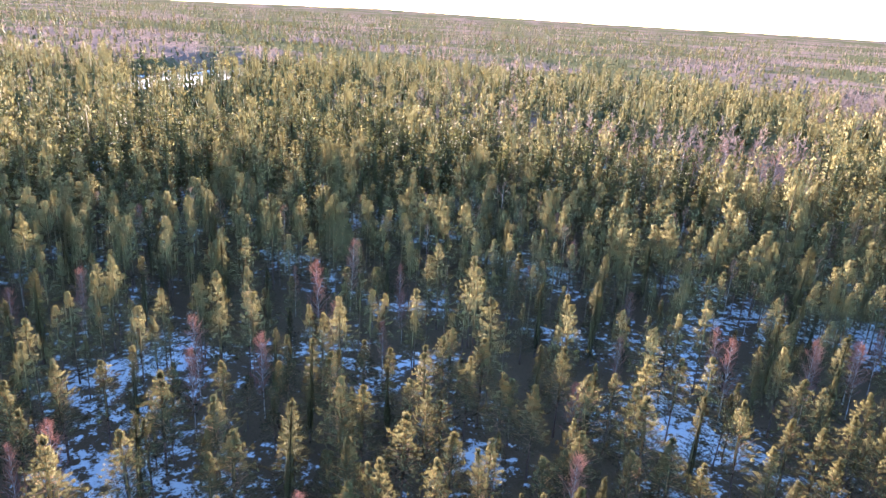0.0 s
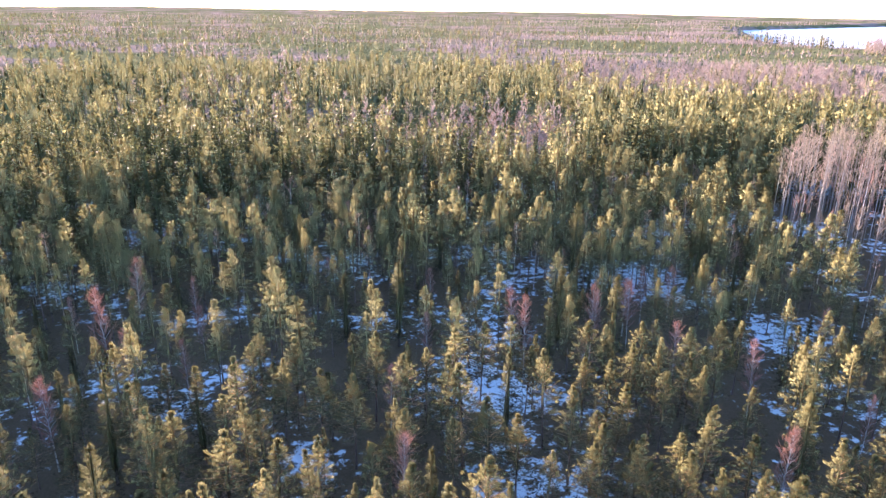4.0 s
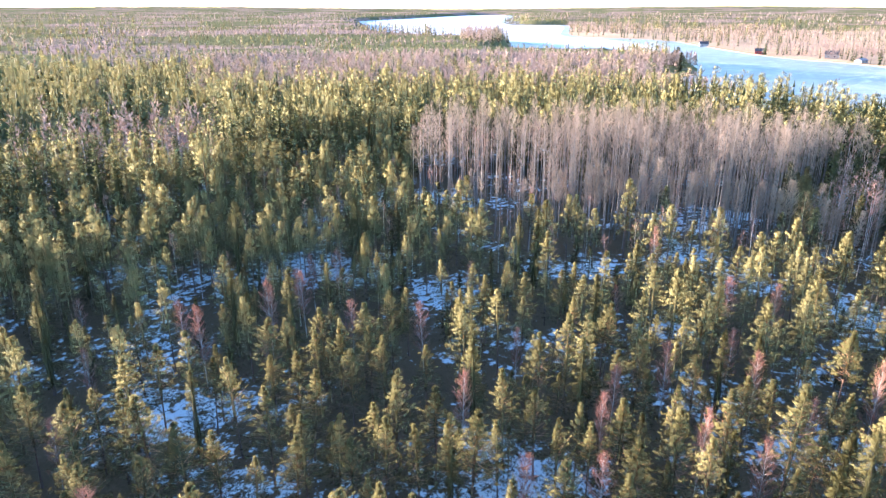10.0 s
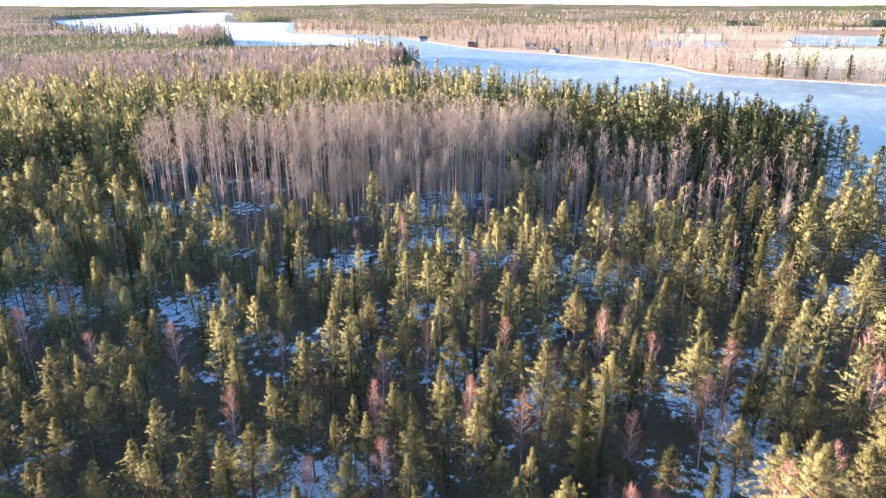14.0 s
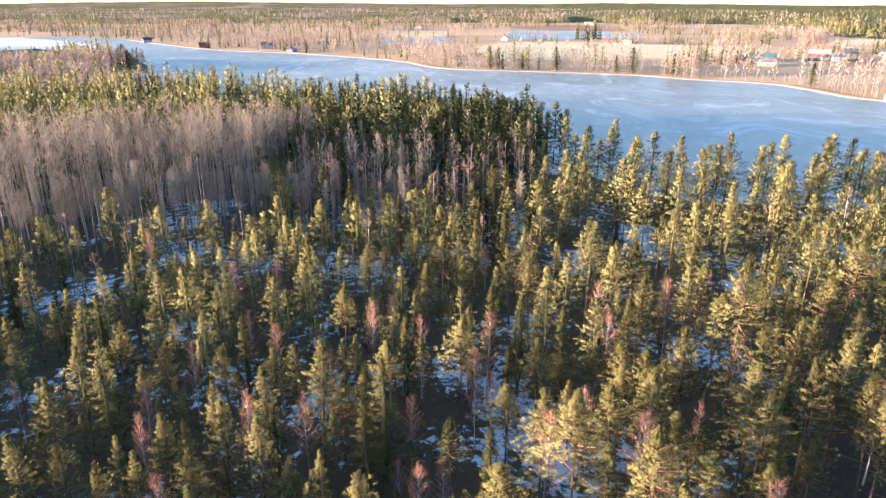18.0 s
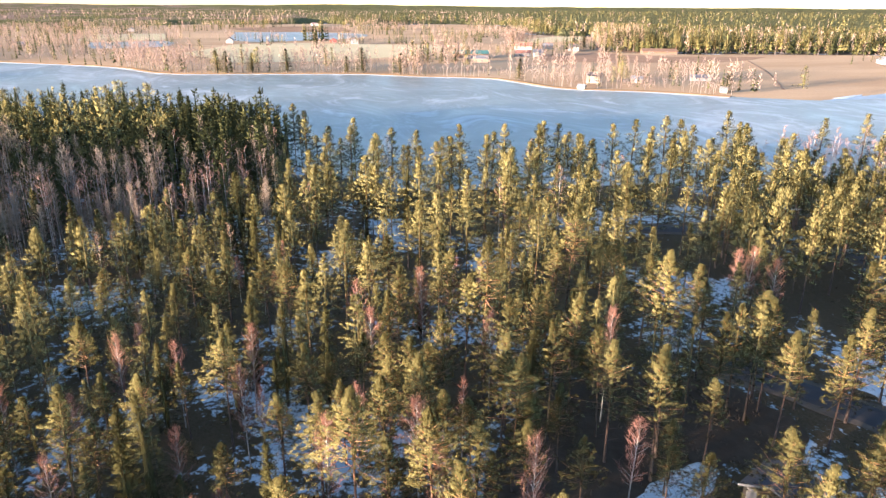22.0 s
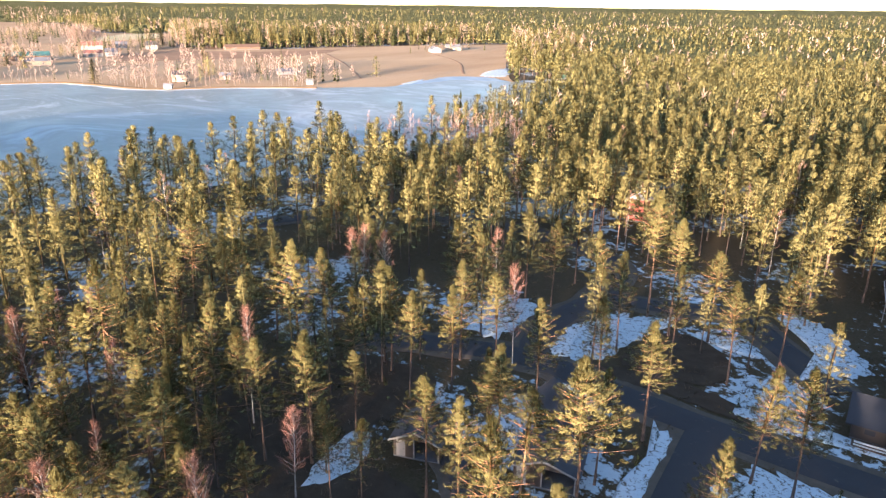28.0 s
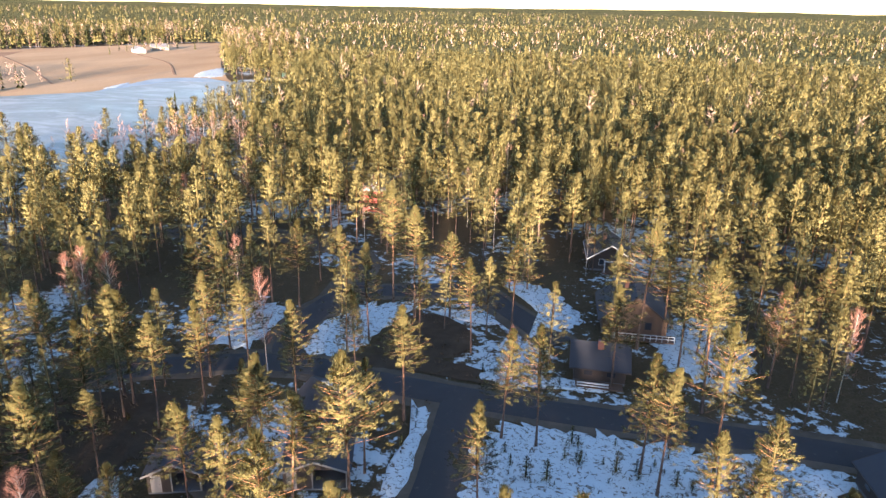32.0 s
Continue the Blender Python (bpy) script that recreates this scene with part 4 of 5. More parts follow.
def wood_of(name, level, x, y, kind, h, seed):
    """Woods too many to count: stems and crowns of each kind in one mesh each."""
    rng = np.random.default_rng(seed)
    z = land(x, y) - 0.15
    for k, (bark_mat, leaf_mat, make) in {
            0: (PINE_BARK, PINE_FAR_LIT, lambda s: (pine(15, 60 + s, 0.34, 2.75 + 0.16 * s, level), 15)),
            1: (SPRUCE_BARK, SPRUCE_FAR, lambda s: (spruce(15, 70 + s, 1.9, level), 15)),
            2: (BIRCH_BARK if name in ("forest", "near_forest") else DULL_BIRCH_BARK, BIRCH_MID if name in ("forest", "near_forest") else BIRCH_FAR, lambda s: (bare_tree(12, 80 + s, 0.2 if name == "lakeside_birches" else 0.3, 1.75, level), 12)),
            3: (ASPEN_BARK, ASPEN_TWIGS_FAR, lambda s: (bare_tree(21, 90 + s, 0.58, 1.85, level, 0.55, 1.5), 21))}.items():
        on = kind == k
        if not on.any():
            continue
        models = [make(s) for s in range(5)]
        spots = np.column_stack([x[on], y[on], z[on], h[on], rng.uniform(0, 6.28, on.sum()), rng.integers(0, 5, on.sum())])
        kinds = ("pine", "spruce", "birch", "aspen")[k]
        if level > 1 or name in ("forest_edge", "lakeside_birches"):
            merged(name + "_" + kinds + "_stems", [(m[0][0], m[1]) for m in models], spots, bark_mat, "close-set " + kinds + " stems of the " + name.replace("_", " "), "forest")
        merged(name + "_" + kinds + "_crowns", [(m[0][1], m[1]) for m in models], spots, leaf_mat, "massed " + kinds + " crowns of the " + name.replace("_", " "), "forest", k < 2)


ASPEN_TWIGS_FAR = foliage("aspen_twigs_far", (0.185, 0.138, 0.1), (0.275, 0.207, 0.155), 0.15, single=False, scale=0.08)

# trees that stand out one by one: x, y and height
PINES_A = [
    (-23.9, 48.1, 12.6), (-24.6, 57.1, 12.8), (-40.8, 102.9, 12.4), (-51.2, 131.5, 12.8), (-38.6, 106.6, 12.0), (-32.9, 97.1, 12.9), (-20.4, 62.9, 12.1),
    (-16.3, 51.4, 12.0), (-22.0, 102.9, 11.9), (-9.8, 65.3, 12.7), (-15.0, 105.7, 11.7), (-18.4, 130.8, 12.5), (-7.8, 57.4, 14.4), (-5.5, 44.6, 12.8),
    (-12.6, 124.4, 13.0), (-5.7, 58.7, 11.4), (-6.9, 70.9, 11.0), (-7.0, 94.9, 12.5), (-2.9, 45.9, 12.3), (-7.3, 116.9, 12.5), (-1.4, 53.4, 12.9),
    (-1.0, 63.1, 12.1), (2.3, 58.9, 12.5), (1.9, 47.0, 13.0), (3.3, 75.5, 12.3), (7.6, 104.4, 12.7), (5.0, 66.7, 12.3), (6.8, 69.8, 12.7),
    (6.2, 51.9, 12.6), (13.1, 105.6, 12.8), (13.6, 98.8, 13.0), (23.8, 137.9, 11.7),
]
PINES_B = [
    (26.7, 130.8, 12.8), (19.4, 89.5, 12.1), (11.2, 50.9, 12.1), (15.6, 68.6, 12.9), (33.0, 133.9, 12.2), (12.9, 44.6, 12.9), (33.2, 110.8, 12.3),
    (31.2, 100.0, 11.3), (20.8, 65.8, 12.4), (54.8, 166.7, 12.3), (39.4, 114.5, 12.7), (15.0, 41.6, 12.5), (29.5, 81.4, 11.8), (19.3, 52.3, 12.2),
    (30.5, 77.2, 12.6), (65.1, 163.6, 13.0), (47.9, 120.0, 12.7), (28.5, 68.0, 12.6), (58.1, 121.9, 11.8), (20.1, 41.1, 12.0), (71.1, 138.2, 12.3),
    (34.3, 65.5, 11.5), (51.9, 97.0, 12.1), (31.8, 57.7, 13.6), (72.1, 129.7, 12.4), (45.4, 80.5, 11.6), (65.1, 115.3, 12.1), (83.7, 137.1, 12.6),
    (56.0, 91.6, 12.8), (37.3, 59.0, 11.9), (74.8, 116.9, 12.1), (46.6, 68.7, 10.9),
]
PINES_C = [
    (87.1, 126.6, 12.4), (32.0, 46.5, 12.4), (38.3, 55.6, 12.8), (65.0, 91.2, 12.6), (76.4, 107.1, 12.5), (42.5, 57.4, 13.2), (46.6, 61.7, 13.1),
    (59.8, 77.3, 12.6), (34.1, 44.1, 11.8), (85.3, 110.1, 12.5), (43.9, 55.5, 12.6), (58.6, 71.8, 11.9), (93.4, 111.9, 12.6), (50.2, 58.4, 13.2),
    (67.7, 77.5, 14.2), (92.7, 103.1, 11.5), (36.3, 39.9, 12.2), (47.3, 51.8, 12.5), (56.4, 59.9, 12.2), (41.3, 43.7, 13.6), (91.8, 96.9, 13.0),
    (107.8, 108.9, 12.2), (60.1, 60.6, 12.6), (77.8, 77.6, 13.0), (37.5, 36.5, 12.5), (51.0, 48.7, 11.5), (42.5, 39.3, 12.3), (101.4, 92.6, 11.8),
    (64.6, 56.8, 11.6), (105.8, 89.1, 12.9), (93.0, 74.3, 13.3), (67.8, 53.7, 12.6),
]
PINES_D = [
    (43.2, 31.9, 12.2), (49.6, 36.2, 13.7), (78.3, 57.1, 11.8), (74.0, 51.2, 12.0), (49.7, 32.4, 12.1), (59.4, 38.5, 12.7), (77.9, 48.1, 12.5),
    (46.3, 27.6, 13.0), (70.8, 41.3, 13.6), (82.8, 48.2, 11.7), (41.5, 24.1, 12.4), (50.2, 28.0, 12.6), (48.8, 25.8, 12.1), (72.0, 37.5, 11.9),
    (70.2, 36.2, 13.0), (61.9, 30.5, 12.3), (51.3, 24.1, 13.5), (67.4, 30.5, 11.8), (47.4, 20.7, 12.5), (53.3, 23.2, 11.8), (87.8, 35.4, 12.5),
    (95.9, 37.3, 12.8), (59.6, 22.7, 12.0), (67.7, 23.9, 12.7), (86.7, 29.0, 12.3), (50.6, 15.7, 13.7), (110.5, 31.7, 12.3), (65.6, 17.7, 12.1),
    (89.2, 23.5, 11.9), (110.5, 29.0, 12.7), (102.3, 24.6, 12.4), (44.5, 10.5, 12.1),
]
PINES_E = [
    (109.1, 23.4, 12.0), (48.4, 10.0, 12.4), (80.3, 12.2, 12.8), (43.5, 6.3, 12.6), (97.4, 10.6, 11.8), (122.1, 12.8, 11.8), (80.6, 3.2, 11.9),
    (90.3, 1.8, 12.4), (133.3, 1.5, 13.6), (100.2, -0.7, 12.8), (124.5, -2.1, 13.0), (91.4, -3.4, 13.5), (129.2, -6.6, 13.3), (39.9, -2.3, 13.8),
    (135.9, -11.5, 14.2), (48.1, -4.4, 14.1), (134.5, -13.4, 14.2), (93.6, -10.5, 14.2), (56.9, -6.6, 14.3), (135.0, -16.4, 13.6), (43.2, -5.4, 15.6),
    (123.0, -17.5, 14.2), (88.9, -12.8, 14.7), (65.3, -10.7, 13.8), (52.7, -9.4, 15.4), (96.7, -23.0, 15.3), (72.4, -21.7, 15.2), (45.3, -13.6, 15.6),
    (90.1, -27.5, 15.8), (63.8, -19.5, 14.7), (77.9, -25.0, 16.1), (101.0, -36.5, 16.1),
]
PINES_F = [
    (54.7, -20.0, 16.3), (43.1, -16.5, 16.3), (103.3, -40.7, 16.3), (62.3, -25.6, 16.7), (79.1, -32.8, 17.0), (99.0, -44.1, 17.1), (71.7, -32.0, 16.4),
    (43.9, -20.6, 16.4), (70.9, -34.2, 16.9), (62.3, -32.5, 17.2), (87.1, -46.0, 15.1), (65.4, -37.9, 16.0), (67.6, -41.2, 15.6), (78.4, -48.9, 16.4),
    (56.1, -35.1, 16.4), (81.7, -52.9, 16.5), (59.9, -40.1, 17.6), (34.7, -23.8, 15.0), (96.7, -66.2, 15.6), (54.8, -40.7, 16.1), (75.1, -56.3, 16.7),
    (91.8, -70.0, 16.1), (70.7, -58.5, 15.7), (58.9, -52.3, 16.9), (46.2, -41.6, 16.0), (64.2, -62.0, 16.0), (60.5, -59.7, 16.9), (91.6, -91.1, 15.6),
    (92.5, -94.2, 16.7), (51.0, -53.6, 16.2), (95.5, -103.3, 16.4), (83.9, -95.7, 17.0),
]
PINES_G = [
    (54.2, -62.9, 16.3), (51.9, -61.6, 16.4), (45.4, -57.1, 16.3), (71.2, -89.6, 16.7), (53.6, -70.2, 16.7), (33.4, -44.6, 16.3), (74.6, -99.9, 15.7),
    (42.9, -62.5, 16.1), (55.8, -81.6, 16.8), (65.3, -97.4, 17.0), (46.5, -69.6, 16.5), (28.0, -42.1, 16.5), (54.2, -85.5, 16.2), (59.1, -96.4, 16.8),
    (40.7, -69.4, 16.8), (20.4, -35.1, 16.9), (61.6, -106.1, 16.2), (29.8, -52.0, 16.3), (49.4, -92.9, 16.7), (24.6, -47.2, 17.3), (44.7, -92.8, 16.2),
    (16.2, -36.2, 16.9), (45.8, -104.0, 17.0), (36.6, -90.8, 16.6), (18.3, -45.6, 17.1), (27.3, -71.4, 15.4), (45.4, -118.8, 16.6), (20.8, -56.3, 14.9),
    (30.1, -84.5, 16.6), (30.7, -98.2, 17.8), (19.6, -66.6, 16.4), (25.9, -93.9, 15.8),
]
PINES_H = [
    (22.7, -85.3, 16.3), (17.8, -73.6, 17.7), (20.7, -95.7, 16.6), (15.2, -84.9, 15.9), (19.5, -118.2, 15.5), (14.7, -100.3, 15.8), (8.0, -65.8, 15.5),
    (10.7, -93.0, 16.6), (4.2, -38.6, 16.3), (11.5, -113.9, 16.2), (11.0, -133.8, 15.8), (4.0, -65.2, 16.6), (4.7, -93.5, 15.8), (4.1, -125.9, 17.0),
    (-0.2, -82.1, 16.6), (-1.6, -124.9, 15.5), (-1.3, -39.0, 17.0), (-4.9, -119.3, 16.7), (-4.0, -80.4, 16.1), (-7.5, -92.4, 16.5), (-10.6, -114.9, 17.2),
    (-7.0, -63.1, 15.9), (-11.5, -97.3, 16.5), (-15.6, -130.5, 16.3), (-8.6, -60.1, 16.4), (-15.9, -110.4, 16.6), (-20.2, -124.1, 16.7),
    (-15.7, -92.5, 16.9), (-20.1, -112.9, 16.2), (-14.7, -77.4, 17.0), (-31.2, -146.6, 16.0), (-14.1, -62.9, 16.7),
]
PINES_I = [
    (-27.9, -119.6, 17.0), (-12.2, -51.2, 16.0), (-25.4, -104.2, 16.5), (-23.8, -85.9, 16.2), (-31.3, -109.6, 16.3), (-16.3, -52.9, 16.9),
    (-41.4, -129.5, 16.5), (-31.5, -96.6, 17.0), (-48.4, -138.8, 15.8), (-25.3, -70.4, 17.0), (-38.2, -102.2, 16.7), (-29.6, -72.8, 15.9),
]
ALL_PINES = PINES_A + PINES_B + PINES_C + PINES_D + PINES_E + PINES_F + PINES_G + PINES_H + PINES_I
SPRUCES = [
    (-12.0, 65.4, 13.4), (23.2, 86.2, 13.0), (26.5, 96.4, 13.3), (50.4, 41.0, 13.2), (89.7, 63.8, 13.5), (91.9, 61.3, 14.2), (93.7, 44.3, 13.8),
    (71.7, 22.5, 13.3), (72.7, 19.1, 13.4), (59.8, 7.5, 13.5), (52.9, 6.6, 14.2), (58.2, 5.2, 14.0), (71.5, 3.9, 13.4), (71.5, -3.8, 13.6),
    (76.4, -6.5, 13.9), (73.7, -9.6, 13.4), (69.8, -13.9, 14.0),
]
ALL_SPRUCES = SPRUCES
BIRCHES_A = [
    (-50.7, 116.2, 11.1), (-24.5, 65.2, 11.1), (-23.5, 84.4, 9.9), (-18.0, 69.6, 10.9), (18.6, 139.2, 10.2), (24.8, 128.2, 10.6), (24.5, 110.7, 10.6),
    (36.2, 76.4, 11.3), (54.1, 75.6, 11.0), (46.7, 39.4, 11.2), (45.0, 22.2, 11.0), (60.2, 29.6, 10.1), (68.1, 27.5, 10.3), (56.6, 18.6, 11.2),
    (57.4, 13.0, 10.6), (66.6, 12.0, 9.6), (77.5, 8.3, 11.1), (83.4, 6.3, 10.0), (46.4, 1.8, 11.1), (73.4, 2.1, 10.9), (63.4, -3.9, 11.9),
    (72.5, -5.8, 11.9), (51.2, -9.5, 12.5), (56.5, -13.8, 12.1), (83.2, -21.1, 11.6), (68.6, -18.7, 14.0), (50.3, -17.9, 13.4), (77.5, -28.5, 13.9),
    (63.5, -31.5, 13.4), (39.5, -23.8, 14.1), (57.0, -42.8, 14.4), (67.9, -72.4, 13.7),
]
BIRCHES_B = [
    (60.5, -66.7, 14.6), (62.8, -73.3, 14.7), (78.0, -114.8, 14.0), (76.0, -136.7, 14.3), (39.9, -72.4, 14.3), (41.2, -77.1, 13.2), (-24.0, -86.7, 14.4),
    (-31.6, -84.4, 14.0),
]
ALL_BIRCHES = BIRCHES_A + BIRCHES_B

rng = np.random.default_rng(5)
STANDING = [(0, *t) for t in ALL_PINES] + [(1, *t) for t in ALL_SPRUCES] + [(2, *t) for t in ALL_BIRCHES]
BEHIND = []
for k, kx, ky, kh in STANDING:
    if not free(np.array([kx]), np.array([ky]), -0.9)[0]:
        continue
    if k == 0 and 84 < bearing(kx, ky) < 106 and math.hypot(kx, ky) < 90 and int(kx * 10) % 5 < 2:
        k = 1
    if k == 0 and math.hypot(kx, ky) > 104:
        BEHIND.append((kx, ky, k, kh))
    else:
        plant(k, kx, ky, kh, rng)
plant(3, 129.0, -3.0, 15.0, rng)
key_x, key_y = np.array([k[1] for k in STANDING]), np.array([k[2] for k in STANDING])


def clear_of_keys(x, y, gap):
    return np.array([((key_x - a) ** 2 + (key_y - b) ** 2).min() > gap ** 2 for a, b in zip(x, y)])


x, y = scatter(26, 225, -45, 215, 3.9, 7)
ok = free(x, y)
b_, r_ = bearing(x, y), np.hypot(x, y)
inner = (r_ < np.where(b_ > 99, 128, 112))
ok &= ~((b_ > 99) & (rng.uniform(0, 1, len(x)) < np.where(inner, np.where((b_ < 132) & (r_ < 100), 0.36, 0.6), 0.4)))
ok &= ~(inner & (b_ > 138) & (rng.uniform(0, 1, len(x)) < np.where(b_ > 172, 0.35, 0.68)))
ok &= ((x + 7) / 21) ** 2 + ((y + 60) / 11) ** 2 > 1
ok &= ~((b_ > 120) & (r_ < 50) & (rng.uniform(0, 1, len(x)) < 0.6))
ok &= ~((b_ > 84) & (b_ < 103) & (r_ < 84) & (rng.uniform(0, 1, len(x)) < 0.42))
ok &= ~(inner & (b_ < 80) & (np.random.default_rng(51).uniform(0, 1, len(x)) < 0.3))
x, y, inner = x[ok], y[ok], inner[ok]
ok = clear_of_keys(x, y, 2.3)
x, y, inner = x[ok], y[ok], inner[ok]
kind, h = kind_at(x, y, rng)
h = np.where(inner, h * rng.uniform(0.62, 0.92, len(h)) * np.where(bearing(x, y) < 80, 1.16, 1.0), h)
keep = kind >= 0
x, y, kind, h = x[keep], y[keep], kind[keep], h[keep]
for r0, r1, b0, b1, gap, want in ((132, 206, 42, 89, 3.1, 3), (196, 264, 66, 99, 3.6, 1)):
    ex, ey = scatter(r0, r1, b0, b1, gap, 17)
    on = free(ex, ey)
    ex, ey = ex[on], ey[on]
    ek, eh = kind_at(ex, ey, rng)
    sel = ek == want
    x, y, kind, h = (np.concatenate(p) for p in ((x, ex[sel]), (y, ey[sel]), (kind, ek[sel]), (h, eh[sel])))
x, y, kind, h = (np.concatenate([a, [q[i] for q in BEHIND]]) for i, a in enumerate((x, y, kind, h)))
order = np.argsort(np.hypot(x, y))
x, y, kind, h = x[order], y[order], kind[order], h[order]
single = np.zeros(len(x), bool)
for k, limit in ((0, 225), (1, 120), (2, 80), (3, 90)):
    single[np.flatnonzero(kind == k)[:limit]] = True
for i in np.flatnonzero(single):
    plant(int(kind[i]), x[i], y[i], h[i], rng)
farther = ~single & (kind == 0) & (np.hypot(x, y) > 178) & (bearing(x, y) < 99)
close = ~single & (np.hypot(x, y) < 112)
rest = ~single & ~farther & ~close
wood_of("near_forest", 2.5, x[close], y[close], kind[close], h[close], 33)
wood_of("forest", 2, x[rest], y[rest], kind[rest], h[rest], 3)
wood_of("outer_forest", 1, x[farther], y[farther], kind[farther], h[farther], 13)

# the wood goes on on all sides, out of view
# unseen trees round the camera's foot, added to shade the ground from the low sun
x, y = scatter(5, 34, -180, 360, 4.6, 27)
ok = free(x, y) & ~((np.hypot(x, y) > 24) & (bearing(x, y) > -47) & (bearing(x, y) < 217))
wood_of("near_wood", 2.5, x[ok], y[ok], np.zeros(ok.sum(), int), np.random.default_rng(28).normal(14, 1.2, ok.sum()), 29)
x, y = scatter(34, 130, 215, 260, 4.8, 28)
x, y = np.concatenate([x, scatter(34, 130, -100, -45, 4.8, 31)[0]]), np.concatenate([y, scatter(34, 130, -100, -45, 4.8, 31)[1]])
wood_of("outer_wood", 1, x, y, np.zeros(len(x), int), np.random.default_rng(29).normal(14, 1.2, len(x)), 30)

x, y = scatter(225, 480, -40, 212, 6.0, 8)
ok = free(x, y)
x, y = x[ok], y[ok]
kind, h = kind_at(x, y, rng)
wood_of("middle_forest", 1, x, y, kind, h * 1.05, 4)
x, y = scatter(322, 560, 28, 73, 5.2, 41)
ok = free(x, y) & (wave(x, y, 26, 1.0) > -0.35)
x, y = x[ok], y[ok]
wood_of("leafless_wood", 1, x, y, np.full(len(x), 2), np.random.default_rng(42).normal(13, 1.5, len(x)), 43)
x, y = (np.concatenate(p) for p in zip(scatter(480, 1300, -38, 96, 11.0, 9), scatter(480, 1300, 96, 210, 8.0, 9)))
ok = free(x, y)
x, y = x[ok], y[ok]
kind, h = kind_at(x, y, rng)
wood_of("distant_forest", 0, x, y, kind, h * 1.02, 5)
x, y = scatter(1300, 2900, -36, 208, 30, 10)
ok = free(x, y)
x, y = x[ok], y[ok]
kind, h = kind_at(x, y, rng)
wood_of("horizon_woods", 0, x, y, kind, h * 1.25, 6)


def canopy():
    """The closed thicket and roof of the far woods, under the single tree tops."""
    radii, turns = np.geomspace(235, 4900, 170), np.radians(np.arange(-42, 214, 0.6))
    R, B = np.meshgrid(radii, turns, indexing="ij")
    X, Y, BB = R * np.sin(B), R * np.cos(B), np.degrees(B)
    lift = 0.4 + 10.6 * np.clip((R - 250) / 330, 0, 1)
    lift = np.where(BB < 99, lift * 0.74, lift)
    lift = np.where((R > 310) & (R < 570) & (BB > 28) & (BB < 73), lift * 0.4, lift)
    Z = land(X, Y) + lift + 0.1 * lift * wave(X, Y, 9) + 0.16 * lift * wave(X, Y, 41) + np.clip((R - 2400) / 1200, 0, 1) * (3 + 2.5 * wave(X, Y, 90))
    ok = ~inside(LAKE_LINE, X, Y) & ~inside(FIELDS, X, Y) & (((X + 148) / 34) ** 2 + ((Y - 425) / 92) ** 2 > 1)
    ok &= ~near_line(smooth_line(LAKE[30:], 12.0), X, Y, 45)
    for edge in WOOD_EDGES:
        ok &= ~near_line(smooth_line(edge, 12.0), X, Y, 48)
    Z = np.where(ok, Z, land(X, Y) - 0.3)
    n = len(turns)
    i, j = np.meshgrid(np.arange(len(radii) - 1), np.arange(n - 1), indexing="ij")
    a = (i * n + j).ravel()
    o = ok.ravel()
    a = a[o[a] | o[a + 1] | o[a + n] | o[a + n + 1]]
    F = np.column_stack([a, a + 1, a + n + 1, a + n])
    ob = new("woodland_canopy", mesh_of("woodland_canopy", np.column_stack([X.ravel(), Y.ravel(), Z.ravel()]), F[:, ::-1], CANOPY, True))
    tagged(ob, "closed dark green thicket and canopy of distant woods", "forest", kind="stuff")


canopy()


def undergrowth():
    """Dwarf shrubs and dead bracken that stick out of the snow."""
    g = np.random.default_rng(61)
    x, y = scatter(36, 135, -40, 212, 2.1, 62)
    ok = free(x, y, -0.4) & (wave(x, y, 6) + g.normal(0, 0.5, len(x)) > 0.1)
    x, y = x[ok], y[ok]
    c = np.column_stack([x, y, np.full(len(x), 0.1)])
    V, F = blades(c, np.tile([0, 0, 1.0], (len(c), 1)), g.uniform(0.3, 0.65, len(c)), 0.1, 9, g, 0.8, 0.6)
    V[:, 2] = np.maximum(V[:, 2], -0.05)
    ob = new("undergrowth", mesh_of("undergrowth", V, F, SHRUB))
    tagged(ob, "dark dwarf shrubs and dead bracken among the snow", "shrubs", kind="stuff")


SHRUB = foliage("dwarf_shrubs", (0.055, 0.045, 0.028), (0.12, 0.085, 0.055), 0.2, single=False)
undergrowth()


# ---------------------------------------------------------------- beyond the lake
def grove(name, cx, cy, rx, ry, gap, mix, height, seed, level=1, turn=0.0):
    """A stand of trees over an ellipse. mix: shares of pine, spruce, birch."""
    g = np.random.default_rng(seed)
    n = int(math.pi * rx * ry / gap ** 2) + 1
    rad, ang = np.sqrt(g.uniform(0, 1, n)), g.uniform(0, 6.283, n)
    u, v = rad * np.cos(ang) * rx, rad * np.sin(ang) * ry
    c, s = math.cos(radians(turn)), math.sin(radians(turn))
    kind = np.searchsorted(np.cumsum(mix)[:2], g.uniform(0, sum(mix), n))
    return cx + u * c - v * s, cy + u * s + v * c, kind, g.normal(height, height * 0.13, n)


def stand(name, level, pieces, seed):
    x, y, k, h = (np.concatenate(p) for p in zip(*pieces))
    ok = ~inside(LAKE_LINE, x, y)
    wood_of(name, level, x[ok], y[ok], k[ok], h[ok], seed)


